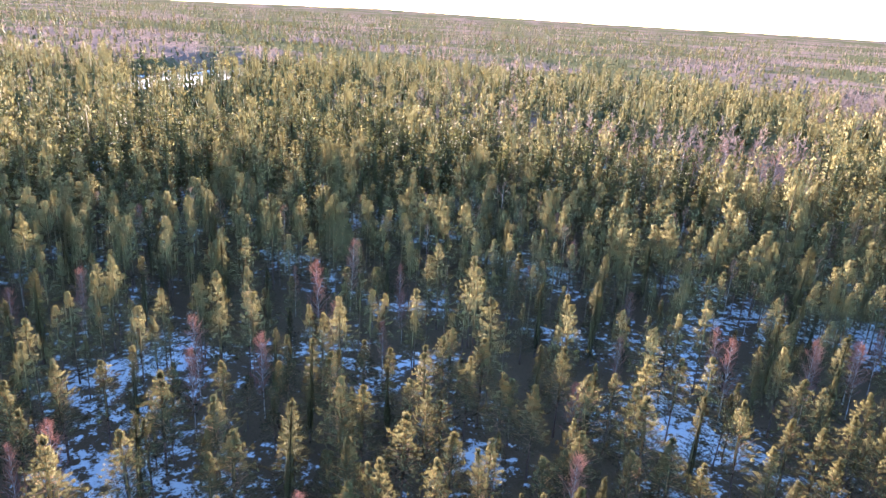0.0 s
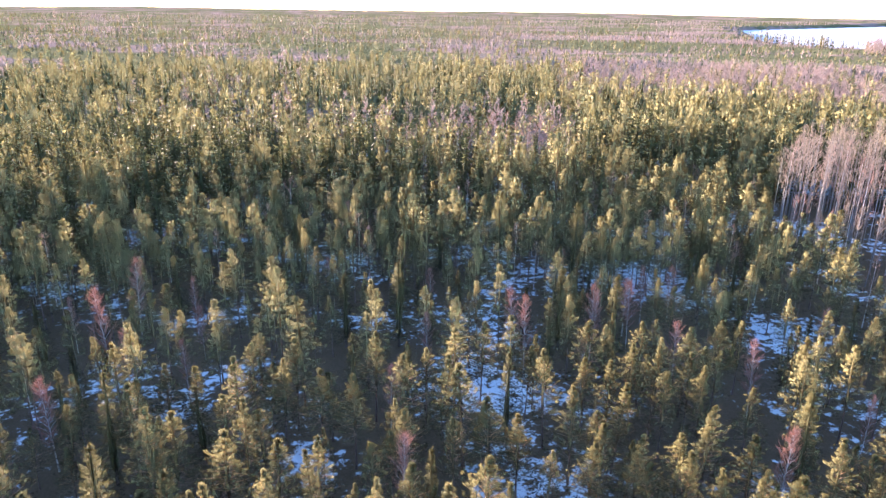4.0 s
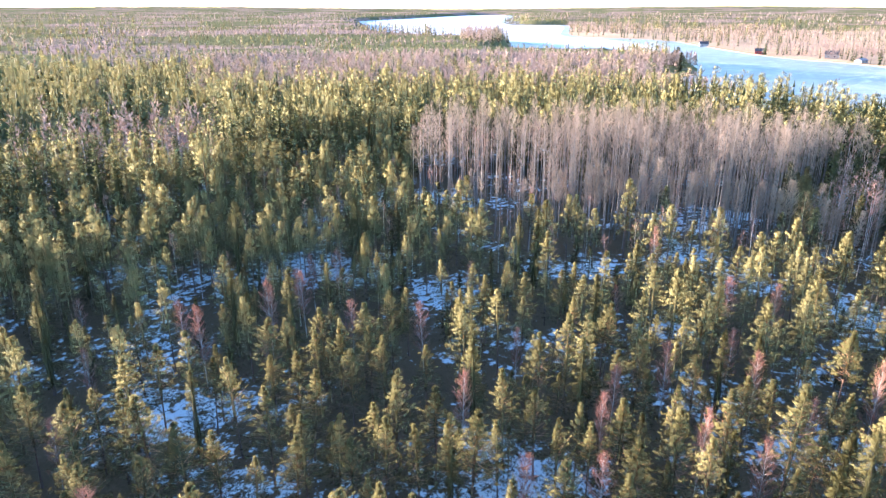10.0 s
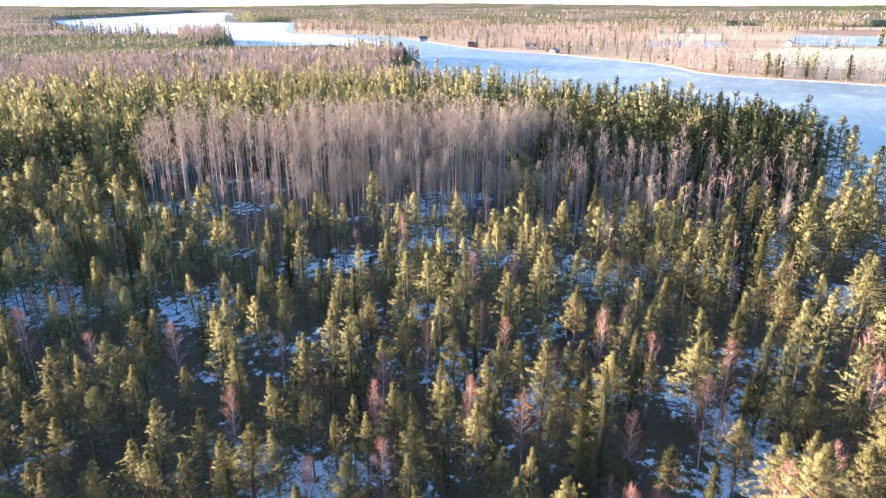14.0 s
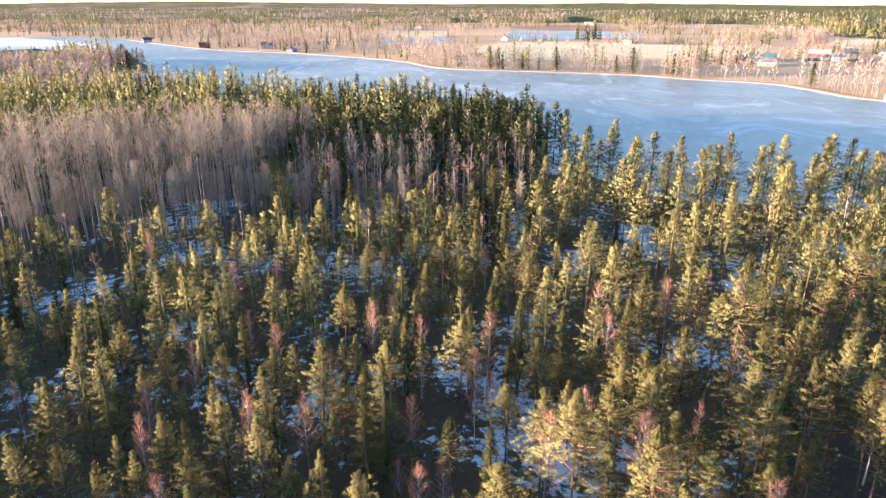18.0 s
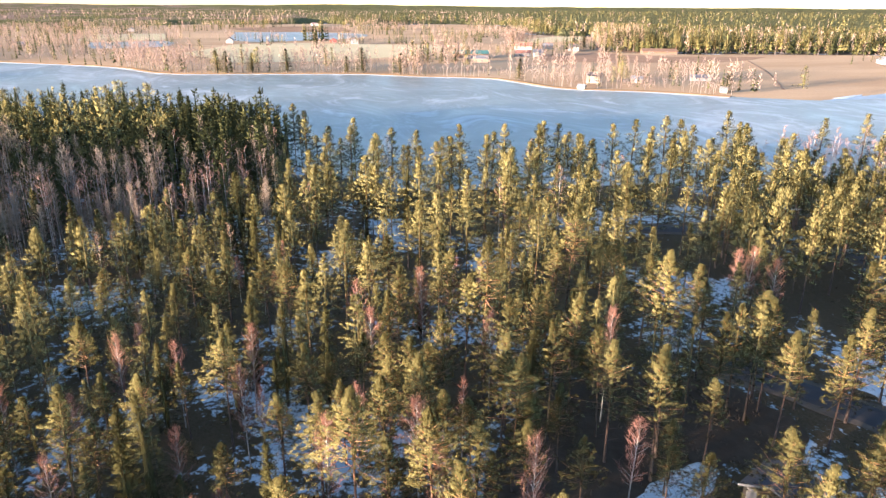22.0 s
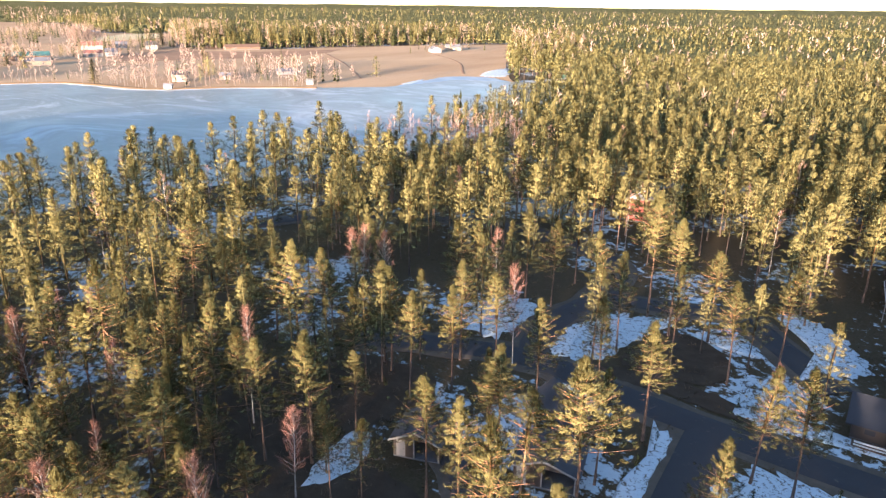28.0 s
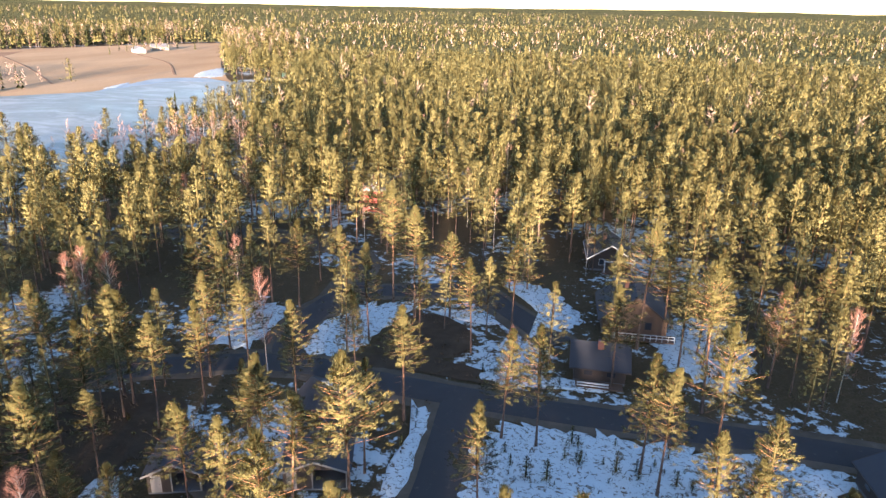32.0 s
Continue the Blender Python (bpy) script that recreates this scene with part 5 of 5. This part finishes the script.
def belt(line, inner, outer, gap, mix, height, seed):
    """Trees along a line, between two distances to its left."""
    g = np.random.default_rng(seed)
    line = smooth_line(line, gap)
    d = unit(np.gradient(line, axis=0))
    side = np.column_stack([d[:, 1], -d[:, 0]])
    out = []
    for k in range(max(1, int((outer - inner) / gap))):
        off = inner + gap * k + g.uniform(-0.5, 0.5, len(line)) * gap
        out.append(line + side * -off[:, None] + g.normal(0, gap * 0.3, line.shape))
    p = np.concatenate(out)
    p = p[wave(p[:, 0], p[:, 1], 7.0, seed * 0.1) + g.normal(0, 0.3, len(p)) > -0.35]
    kind = np.searchsorted(np.cumsum(mix)[:2], g.uniform(0, sum(mix), len(p)))
    return p[:, 0], p[:, 1], kind, np.clip(g.normal(height, height * 0.24, len(p)), 5, 22)


FAR_SHORE = [(968, 603), (928, 468), (885, 385), (705, 224), (654, 130), (572, 32), (508, -5), (485, -65), (463, -127), (437, -157), (407, -199), (347, -214), (319, -250), (285, -277)]
stand("lakeside_birches", 1, [
    belt(FAR_SHORE[5:10], 3, 27, 3.6, (0.05, 0.04, 0.91), 15, 201),
    belt(FAR_SHORE[8:14], 3, 22, 5.0, (0.05, 0.03, 0.92), 16, 202),
], 203)
stand("shore_scrub", 1, [
    belt(FAR_SHORE[2:14], 2, 32, 6.0, (0.0, 0.06, 0.94), 5, 291),
    grove("", 560, -285, 40, 16, 6, (0.05, 0.1, 0.85), 5, 292, turn=-70),
    grove("", 640, -365, 40, 14, 6, (0.05, 0.1, 0.85), 6, 293, turn=-65),
    grove("", 345, -270, 40, 14, 5, (0.0, 0.05, 0.95), 5, 294, turn=-45),
    grove("", 800, -215, 50, 14, 7, (0.05, 0.15, 0.8), 7, 295, turn=-70),
], 296)
stand("lakeside_wood", 1, [
    belt(FAR_SHORE[0:6], 3, 60, 9.0, (0.08, 0.1, 0.82), 13, 204),
    grove("", 905, 60, 60, 22, 8, (0.1, 0.1, 0.8), 13, 206, turn=10),
    grove("", 820, 60, 70, 16, 8, (0.0, 0.05, 0.95), 12, 207, turn=80),
    grove("", 700, 30, 40, 14, 8, (0.0, 0.05, 0.95), 12, 208, turn=60),
    grove("", 884, -184, 17, 9, 4, (0.15, 0.85, 0.0), 20, 209, turn=-75),
    grove("", 690, -362, 26, 12, 3.6, (0.05, 0.05, 0.9), 17, 270, turn=-60),
    grove("", 1370, -170, 82, 26, 7, (0.35, 0.15, 0.5), 16, 271, turn=93),
    grove("", 570, -208, 9, 7, 4, (0.2, 0.8, 0.0), 15, 272),
    grove("", 549, -222, 14, 7, 3.6, (0.0, 0.0, 1.0), 17, 273, turn=-70),
    grove("", 800, -265, 20, 8, 4.5, (0.1, 0.8, 0.1), 10, 274, turn=-70),
    grove("", 640, -398, 10, 7, 4, (0.2, 0.7, 0.1), 17, 275),
    grove("", 1150, 60, 60, 20, 9, (0.1, 0.5, 0.4), 15, 215, turn=80),
    grove("", 1080, 200, 120, 30, 11, (0.1, 0.2, 0.7), 14, 216, turn=100),
    grove("", 930, 240, 80, 25, 10, (0.1, 0.15, 0.75), 13, 217, turn=110),
    grove("", 1000, 420, 120, 40, 12, (0.2, 0.3, 0.5), 14, 218, turn=110),
    grove("", 1250, 420, 140, 60, 13, (0.2, 0.5, 0.3), 15, 219, turn=110),
    grove("", 1120, 620, 120, 50, 13, (0.2, 0.4, 0.4), 15, 220, turn=120),
    grove("", 1350, 180, 110, 40, 12, (0.2, 0.6, 0.2), 15, 221, turn=95),
    grove("", 1020, -330, 80, 24, 9, (0.2, 0.4, 0.4), 14, 222, turn=60),
    grove("", 355, -265, 26, 8, 6, (0.0, 0.05, 0.95), 14, 229, turn=35),
    grove("", 300, -295, 16, 6, 6, (0.05, 0.1, 0.85), 14, 230, turn=40),
    grove("", 840, -120, 50, 20, 9, (0.1, 0.2, 0.7), 11, 243),
    grove("", 840, -215, 50, 14, 8, (0.1, 0.3, 0.6), 11, 244),
    grove("", 720, 150, 50, 24, 8, (0.1, 0.15, 0.75), 12, 245),
    grove("", 520, 255, 24, 14, 5, (0.7, 0.2, 0.1), 15, 231, turn=50),
    grove("", 500, 228, 8, 6, 4, (0.8, 0.2, 0.0), 16, 248),
    grove("", 560, 285, 20, 12, 5, (0.5, 0.1, 0.4), 14, 249, turn=40),
    grove("", 645, 520, 75, 26, 5.5, (0.1, 0.08, 0.82), 19, 232, turn=42),
    grove("", 722, 730, 14, 95, 6, (0.3, 0.65, 0.05), 20, 250, turn=-6),
    belt(LAKE[19:24], -20, 60, 16.0, (0.3, 0.3, 0.4), 16, 235),
    belt([FIELDS[-1], FIELDS[0]], -40, 40, 14.0, (0.3, 0.5, 0.2), 16, 236),
    grove("", 505, 235, 45, 14, 6, (0.05, 0.05, 0.9), 13, 233, turn=20),
], 240)

stand("forest_edge", 1, [
    belt(WOOD_EDGES[0], -60, 2, 5.5, (0.66, 0.14, 0.2), 18, 281),
    belt(WOOD_EDGES[1], -50, 2, 5.5, (0.5, 0.3, 0.2), 20, 282),
    belt(WOOD_EDGES[2], -60, 4, 9.0, (0.35, 0.5, 0.15), 18, 283),
    belt([(590, -425), (625, -422), (690, -455)], -3, 9, 4.5, (0.1, 0.1, 0.8), 15, 284),
    belt([(480, -645), (505, -588), (537, -520)], -2, 7, 7.0, (0.1, 0.2, 0.7), 13, 285),
], 286)

PONDS = ([(911, 71), (916, -11), (818, -10), (793, 47), (813, 64)], [(1156, -115), (1135, -218), (1057, -288), (955, -262), (890, -172), (906, -90)])
OPEN = [*PONDS, [(589, -328), (594, -394), (528, -438), (503, -594), (440, -712), (231, -396), (285, -277), (347, -214), (430, -160), (512, -300)],
        [(833, -82), (838, -155), (800, -215), (755, -300), (666, -268), (604, -205), (575, -120), (582, -56), (700, -20)],
        [(1128, 102), (1136, -14), (950, -11), (942, 84)], [(1330, -330), (1130, -300), (1110, -180), (1250, -130), (1330, -120), (1400, -250)],
        [(905, -530), (885, -570), (800, -515), (770, -430), (830, -440)]]
x, y = scatter(520, 1480, 46, 122, 9.2, 251)
ok = inside(FIELDS, x, y) & (wave(x, y, 46, 0.7) + 0.55 * wave(x, y, 17) > np.where(bearing(x, y) < 92, 0.0, np.where(np.hypot(x, y) > 1000, 0.3, 0.62)))
for rim in OPEN:
    ok &= ~inside(rim, x, y)
x, y = x[ok], y[ok]
g = np.random.default_rng(252)
dice = g.uniform(0, 1, len(x)) + 0.25 * wave(x, y, 60)
wood_of("farmland_groves", 1, x, y, np.where(dice < 0.7, 2, np.where(dice < 0.92, 1, 0)), g.normal(12, 2, len(x)), 253)
HEATH = field_material("needle_litter", (0.06, 0.045, 0.032), (0.1, 0.074, 0.05), scale=0.3)
for k, rim in enumerate(([(30, -14), (44, -22), (58, -30), (66, -42), (64, -54), (58, -62), (48, -64), (42, -57), (46, -51), (43, -46), (34, -44), (26, -40), (20, -30), (22, -18)],
                         [(24, -82), (29, -83), (28, -90), (25, -96), (19, -94), (16, -88), (18, -82)], [(10, -76.8), (30, -78.5), (24, -82), (14, -81)])):
    flat_sheet("heath", smooth_line(rim + [rim[0]], 1.0)[:-1], 0.02 + 0.006 * k, HEATH, "dark brown heath and needle litter without snow", "heath", wobble=0.7, seed=k + 2)
# trees round the farms
g = np.random.default_rng(260)
by_houses = np.repeat(np.array([(589, -263), (533, -245), (632, -341), (585, -324), (660, -383), (636, -401), (367, -247), (358, -272), (350, -313), (300, -286), (712, 170),
                                (837, 131), (859, -79), (847, -197), (808, -213), (410, -557), (413, -592), (722, 236), (815, 330), (610, -300), (560, -260), (600, -350)], float), 14, 0)
by_houses += unit(g.normal(0, 1, by_houses.shape)) * g.uniform(13, 34, (len(by_houses), 1))
dice = g.uniform(0, 1, len(by_houses))
dry = ~inside(LAKE_LINE, by_houses[:, 0], by_houses[:, 1])
wood_of("farm_trees", 1, by_houses[dry, 0], by_houses[dry, 1], np.where(dice < 0.68, 2, np.where(dice < 0.86, 1, 0))[dry], g.normal(11, 2, len(by_houses))[dry], 261)
# young conifers that come up through the snow
sapling_mesh = {}
g = np.random.default_rng(91)
for cx, cy, rx, ry, count in ((-8, -60, 17, 8, 95), (35, -88, 3, 7, 14), (18.3, -62, 1.2, 8, 6), (8, -105, 4, 5, 6), (-16, -95, 5, 8, 8), (5, -79.5, 8, 1, 8), (60, -60, 12, 10, 14)):
    for _ in range(count):
        a, q = g.uniform(0, 6.283), math.sqrt(g.uniform(0, 1))
        px, py, ph = cx + math.cos(a) * q * rx, cy + math.sin(a) * q * ry, g.choice([0.7, 1.0, 1.4, 1.9, 2.6, 3.4])
        if not free(np.array([px]), np.array([py]), -0.8)[0]:
            continue
        v = int(g.integers(3))
        if v not in sapling_mesh:
            (w_, n_) = spruce(9.0, 150 + v, 2.1 + 0.3 * v, 2)
            w_, n_ = (w_[0] / 3, w_[1]), (n_[0] / 3, n_[1])
            top = empty("sapling", Matrix.Identity(4), "dark young conifer standing in the snow", "sapling", "saplings on the snowy plots")
            part("stem", mesh_of("sapling_stem", *w_, SPRUCE_BARK), None, top)
            part("needles", mesh_of("sapling_needles", *n_, SPRUCE_NEEDLES), None, top)
            sapling_mesh[v] = top
            top.matrix_basis = pose(px, py, 0, 0, 0, g.uniform(0, 360)) @ Matrix.Scale(ph / 3, 4)
        else:
            copy_thing(sapling_mesh[v], pose(px, py, 0, 0, 0, g.uniform(0, 360)) @ Matrix.Scale(ph / 3, 4))
# single dark spruces along the far bank
g = np.random.default_rng(77)
for sx, sy, sh in ((497, -36, 17), (495, -42, 15), (491, -58, 14), (483, -80, 16), (470, -118, 13), (466, -128, 17), (452, -150, 14), (392, -208, 15),
                   (640, -414, 19), (522, -208, 14), (528, -222, 13), (722, -150, 14), (300, -288, 12), (470, 205, 15), (505, 224, 17), (511, 229, 15)):
    plant(1, sx, sy, sh, g, 2.3)

for k, (name, rim, mat, label) in enumerate((
        ("ploughed_field", [(589, -328), (594, -394), (528, -438), (500, -522), (476, -481), (462, -430), (485, -355), (512, -300)], PLOUGHED, "brown ploughed field beyond the lake"),
        ("ploughed_field", [(622, -432), (640, -470), (590, -480), (552, -470), (590, -434)], PLOUGHED, "dark ploughed strip at the forest edge"),
        ("ploughed_field", [(1330, -330), (1130, -300), (1110, -180), (1250, -130), (1330, -120), (1400, -250)], PLOUGHED, "reddish ploughed field far beyond the lake"),
        ("meadow", [(833, -82), (838, -155), (800, -215), (755, -300), (666, -268), (604, -205), (575, -120), (582, -56), (700, -20)], MEADOW, "pale yellow meadow behind the lakeside birches"),
        ("meadow", [(1128, 102), (1136, -14), (950, -11), (942, 84)], MEADOW, "pale yellow meadow between the groves"),
        ("meadow", [(905, -530), (885, -570), (800, -515), (770, -430), (830, -440)], MEADOW, "pale meadow strip before the forest"))):
    flat_sheet(name, rim, 0.14 + 0.01 * k, mat, label, "field")
for rim in PONDS:
    flat_sheet("pond", smooth_line(rim + [rim[0]], 6.0)[:-1], 0.24, ICE, "small frozen pond in the fields", "pond")
for k, rim in enumerate(([(254, -395), (266, -425), (270, -455), (252, -430), (240, -405), (243, -396)], [(262, -322), (266, -340), (268, -352), (264, -345), (259, -328)])):
    snow_patch(rim, 40 + k, 0.3)

# ditches and field tracks
for k, line in enumerate(([(470, -250), (520, -300), (600, -400), (640, -460)], [(300, -330), (380, -400), (470, -470)], [(560, -190), (600, -250), (680, -330)],
                          [(640, -60), (760, -60), (860, -20)], [(270, -400), (330, -480), (400, -540)])):
    ribbon("ditch", smooth_line(line, 10.0), 1.8, 0.2, PLOUGHED, "narrow brown ditch across the dry field", "ditch", 0.5, -0.05)
REEDS = field_material("dry_reeds", (0.3, 0.19, 0.1), (0.42, 0.28, 0.15), scale=0.2)
bank = smooth_line(FAR_SHORE[2:], 4.0)
ribbon("reed_bank", bank, 7.0, 0.22, REEDS, "brown strip of dry reeds along the far bank", "reeds", 1.2, 0.3)
PALE_ICE = field_material("pale_shore_ice", (0.3, 0.37, 0.41), (0.42, 0.48, 0.52), scale=0.08)
ribbon("ice_rim", bank + unit(np.column_stack([np.gradient(bank, axis=0)[:, 1], -np.gradient(bank, axis=0)[:, 0]])) * 4.6, 2.2, 0.2, PALE_ICE, "thin white rim of ice along the far bank", "ice", 0.9, 0.02)
SNOWY_ICE = field_material("snowy_lake_ice", (0.5, 0.52, 0.55), (0.66, 0.68, 0.7), (1, 0.4, 1), 0.012)
flat_sheet("snowy_ice", smooth_line([(590, 350), (700, 470), (745, 560), (750, 690), (765, 812), (1035, 1150), (1330, 1512), (1702, 1700), (2287, 1965), (2540, 2040), (2440, 1835), (1425, 1090), (1385, 895), (960, 615), (890, 500), (800, 400), (700, 330), (590, 350)], 14.0)[:-1], 0.3, SNOWY_ICE, "snow-covered white ice of the far lake", "ice", wobble=2.0)
flat_sheet("shore_ice", smooth_line([(258, -312), (262, -333), (264, -357), (266, -374), (255, -386), (240, -389), (220, -377), (236, -372), (250, -366), (254, -345), (258, -312)], 3.0)[:-1], 0.145, PALE_ICE, "pale snowy ice along the head of the bay", "ice", wobble=1.5)
far_house = dict(detail=False, group="houses beyond the lake", over=0.4)
house("barn", 574, -256, -26, 10.5, 31, 3.82, 2.55, BROWN_WOOD, GREEN_ROOF, "long barn with a green sheet roof", chimney=False, **far_house)
house("farmhouse", 527, -241, -27, 7.65, 17.5, 3.4, 2.04, YELLOW_WOOD, TIN_ROOF, "long ochre farm building with a pale roof", chimney=False, **far_house)
house("farmhouse", 652, -349, -25, 8.5, 18, 4.25, 2.98, FADED_WHITE, RED_ROOF, "white farmhouse with a red roof", **far_house)
house("farmhouse", 577, -309, -26, 7, 14, 3.2, 2.2, FADED_WHITE, RED_ROOF, "long white outbuilding with a red roof", chimney=False, **far_house)
house("barn", 565, -451, -26, 11, 33, 2.6, 2.3, BROWN_WOOD, BROWN_WOOD, "low brown barn in front of the forest edge", chimney=False, **far_house)
house("farmhouse", 570, -321, 150, 6.8, 9, 3.82, 2.55, FADED_WHITE, TIN_ROOF, "white gabled house with a pale roof", **far_house)
house("farmhouse", 660, -383, 150, 6.8, 10.2, 3.4, 2.55, FADED_WHITE, TIN_ROOF, "small white farmhouse with a pale roof", **far_house)
house("farmhouse", 624, -392, 150, 7.65, 10.2, 4.25, 2.98, FADED_WHITE, DARK_ROOF, "white farmhouse with a dark roof beside a spruce", **far_house)
house("lake_house", 367, -247, 130, 6.8, 8.5, 4.25, 1.87, YELLOW_WOOD, DARK_ROOF, "two-storey ochre lake house with a dark roof", **far_house)
house("boathouse", 339, -220, 130, 3.2, 4.0, 1.87, 1.1, FADED_WHITE, TIN_ROOF, "small white boathouse at the water", chimney=False, **far_house)
house("lake_house", 358, -272, 130, 5.1, 6.8, 2.38, 1.7, BROWN_WOOD, TIN_ROOF, "brown summer cottage by the bank", **far_house)
house("lake_house", 354, -317, -28, 5.1, 12.5, 2.38, 1.53, FADED_WHITE, TIN_ROOF, "long white summer house by the bank", **far_house)
house("boathouse", 300, -286, 130, 3.06, 3.74, 2.04, 1.27, FADED_WHITE, TIN_ROOF, "white boathouse at the water", chimney=False, **far_house)
house("farmhouse", 712, 170, 10, 7.65, 11, 3.82, 2.72, FADED_WHITE, DARK_ROOF, "white farmhouse near the bank with a dark roof", **far_house)
house("farmhouse", 668, 137, 80, 5.95, 11.9, 2.55, 1.36, TIN_ROOF, TIN_ROOF, "low pale shed near the bank", chimney=False, **far_house)
house("barn", 837, 131, 85, 9.35, 22.1, 3.4, 2.21, YELLOW_WOOD, TIN_ROOF, "long pale barn in the fields", chimney=False, **far_house)
house("farmhouse", 859, -79, 80, 7.65, 12.8, 3.82, 2.55, FADED_WHITE, DARK_ROOF, "white farmhouse by the frozen pond", **far_house)
house("farmhouse", 847, -197, 80, 6.8, 13.6, 2.98, 2.04, RED_WOOD, TIN_ROOF, "red farm building with a pale roof", **far_house)
house("farmhouse", 808, -213, 80, 7.65, 13.6, 3.4, 2.38, FADED_WHITE, TIN_ROOF, "white farm building with a pale roof", **far_house)
house("warehouse", 1440, -300, 85, 13.6, 34, 4.25, 1.7, FADED_WHITE, RED_ROOF, "long white hall with a red roof far off", chimney=False, **far_house)
house("warehouse", 1236, 34, 88, 10.2, 28.9, 3.4, 1.7, FADED_WHITE, TIN_ROOF, "long white shed far off in the fields", chimney=False, **far_house)
house("farmhouse", 410, -557, 50, 8.5, 17, 3.4, 2.21, FADED_WHITE, TIN_ROOF, "white farm building at the forest edge", chimney=False, **far_house)
house("farmhouse", 413, -592, 140, 7.65, 15.3, 3.4, 2.55, YELLOW_WOOD, TIN_ROOF, "pale farm building at the forest edge", **far_house)
house("lake_house", 197, -402, 70, 5.95, 9.35, 2.55, 1.7, FADED_WHITE, GREEN_ROOF, "small white house at the head of the bay", **far_house)
house("lake_house", 722, 236, 20, 6.8, 9.35, 3.4, 2.21, RED_WOOD, DARK_ROOF, "red house near the bank among bare trees", **far_house)
house("lake_house", 815, 330, 30, 6.8, 9.35, 3.4, 2.21, FADED_WHITE, DARK_ROOF, "white house near the bank among bare trees", **far_house)
house("lake_house", 153, -46, 70, 6, 8, 2.6, 1.8, DARK_WOOD, DARK_ROOF, "dark lakeside cabin between the pines", over=0.5)
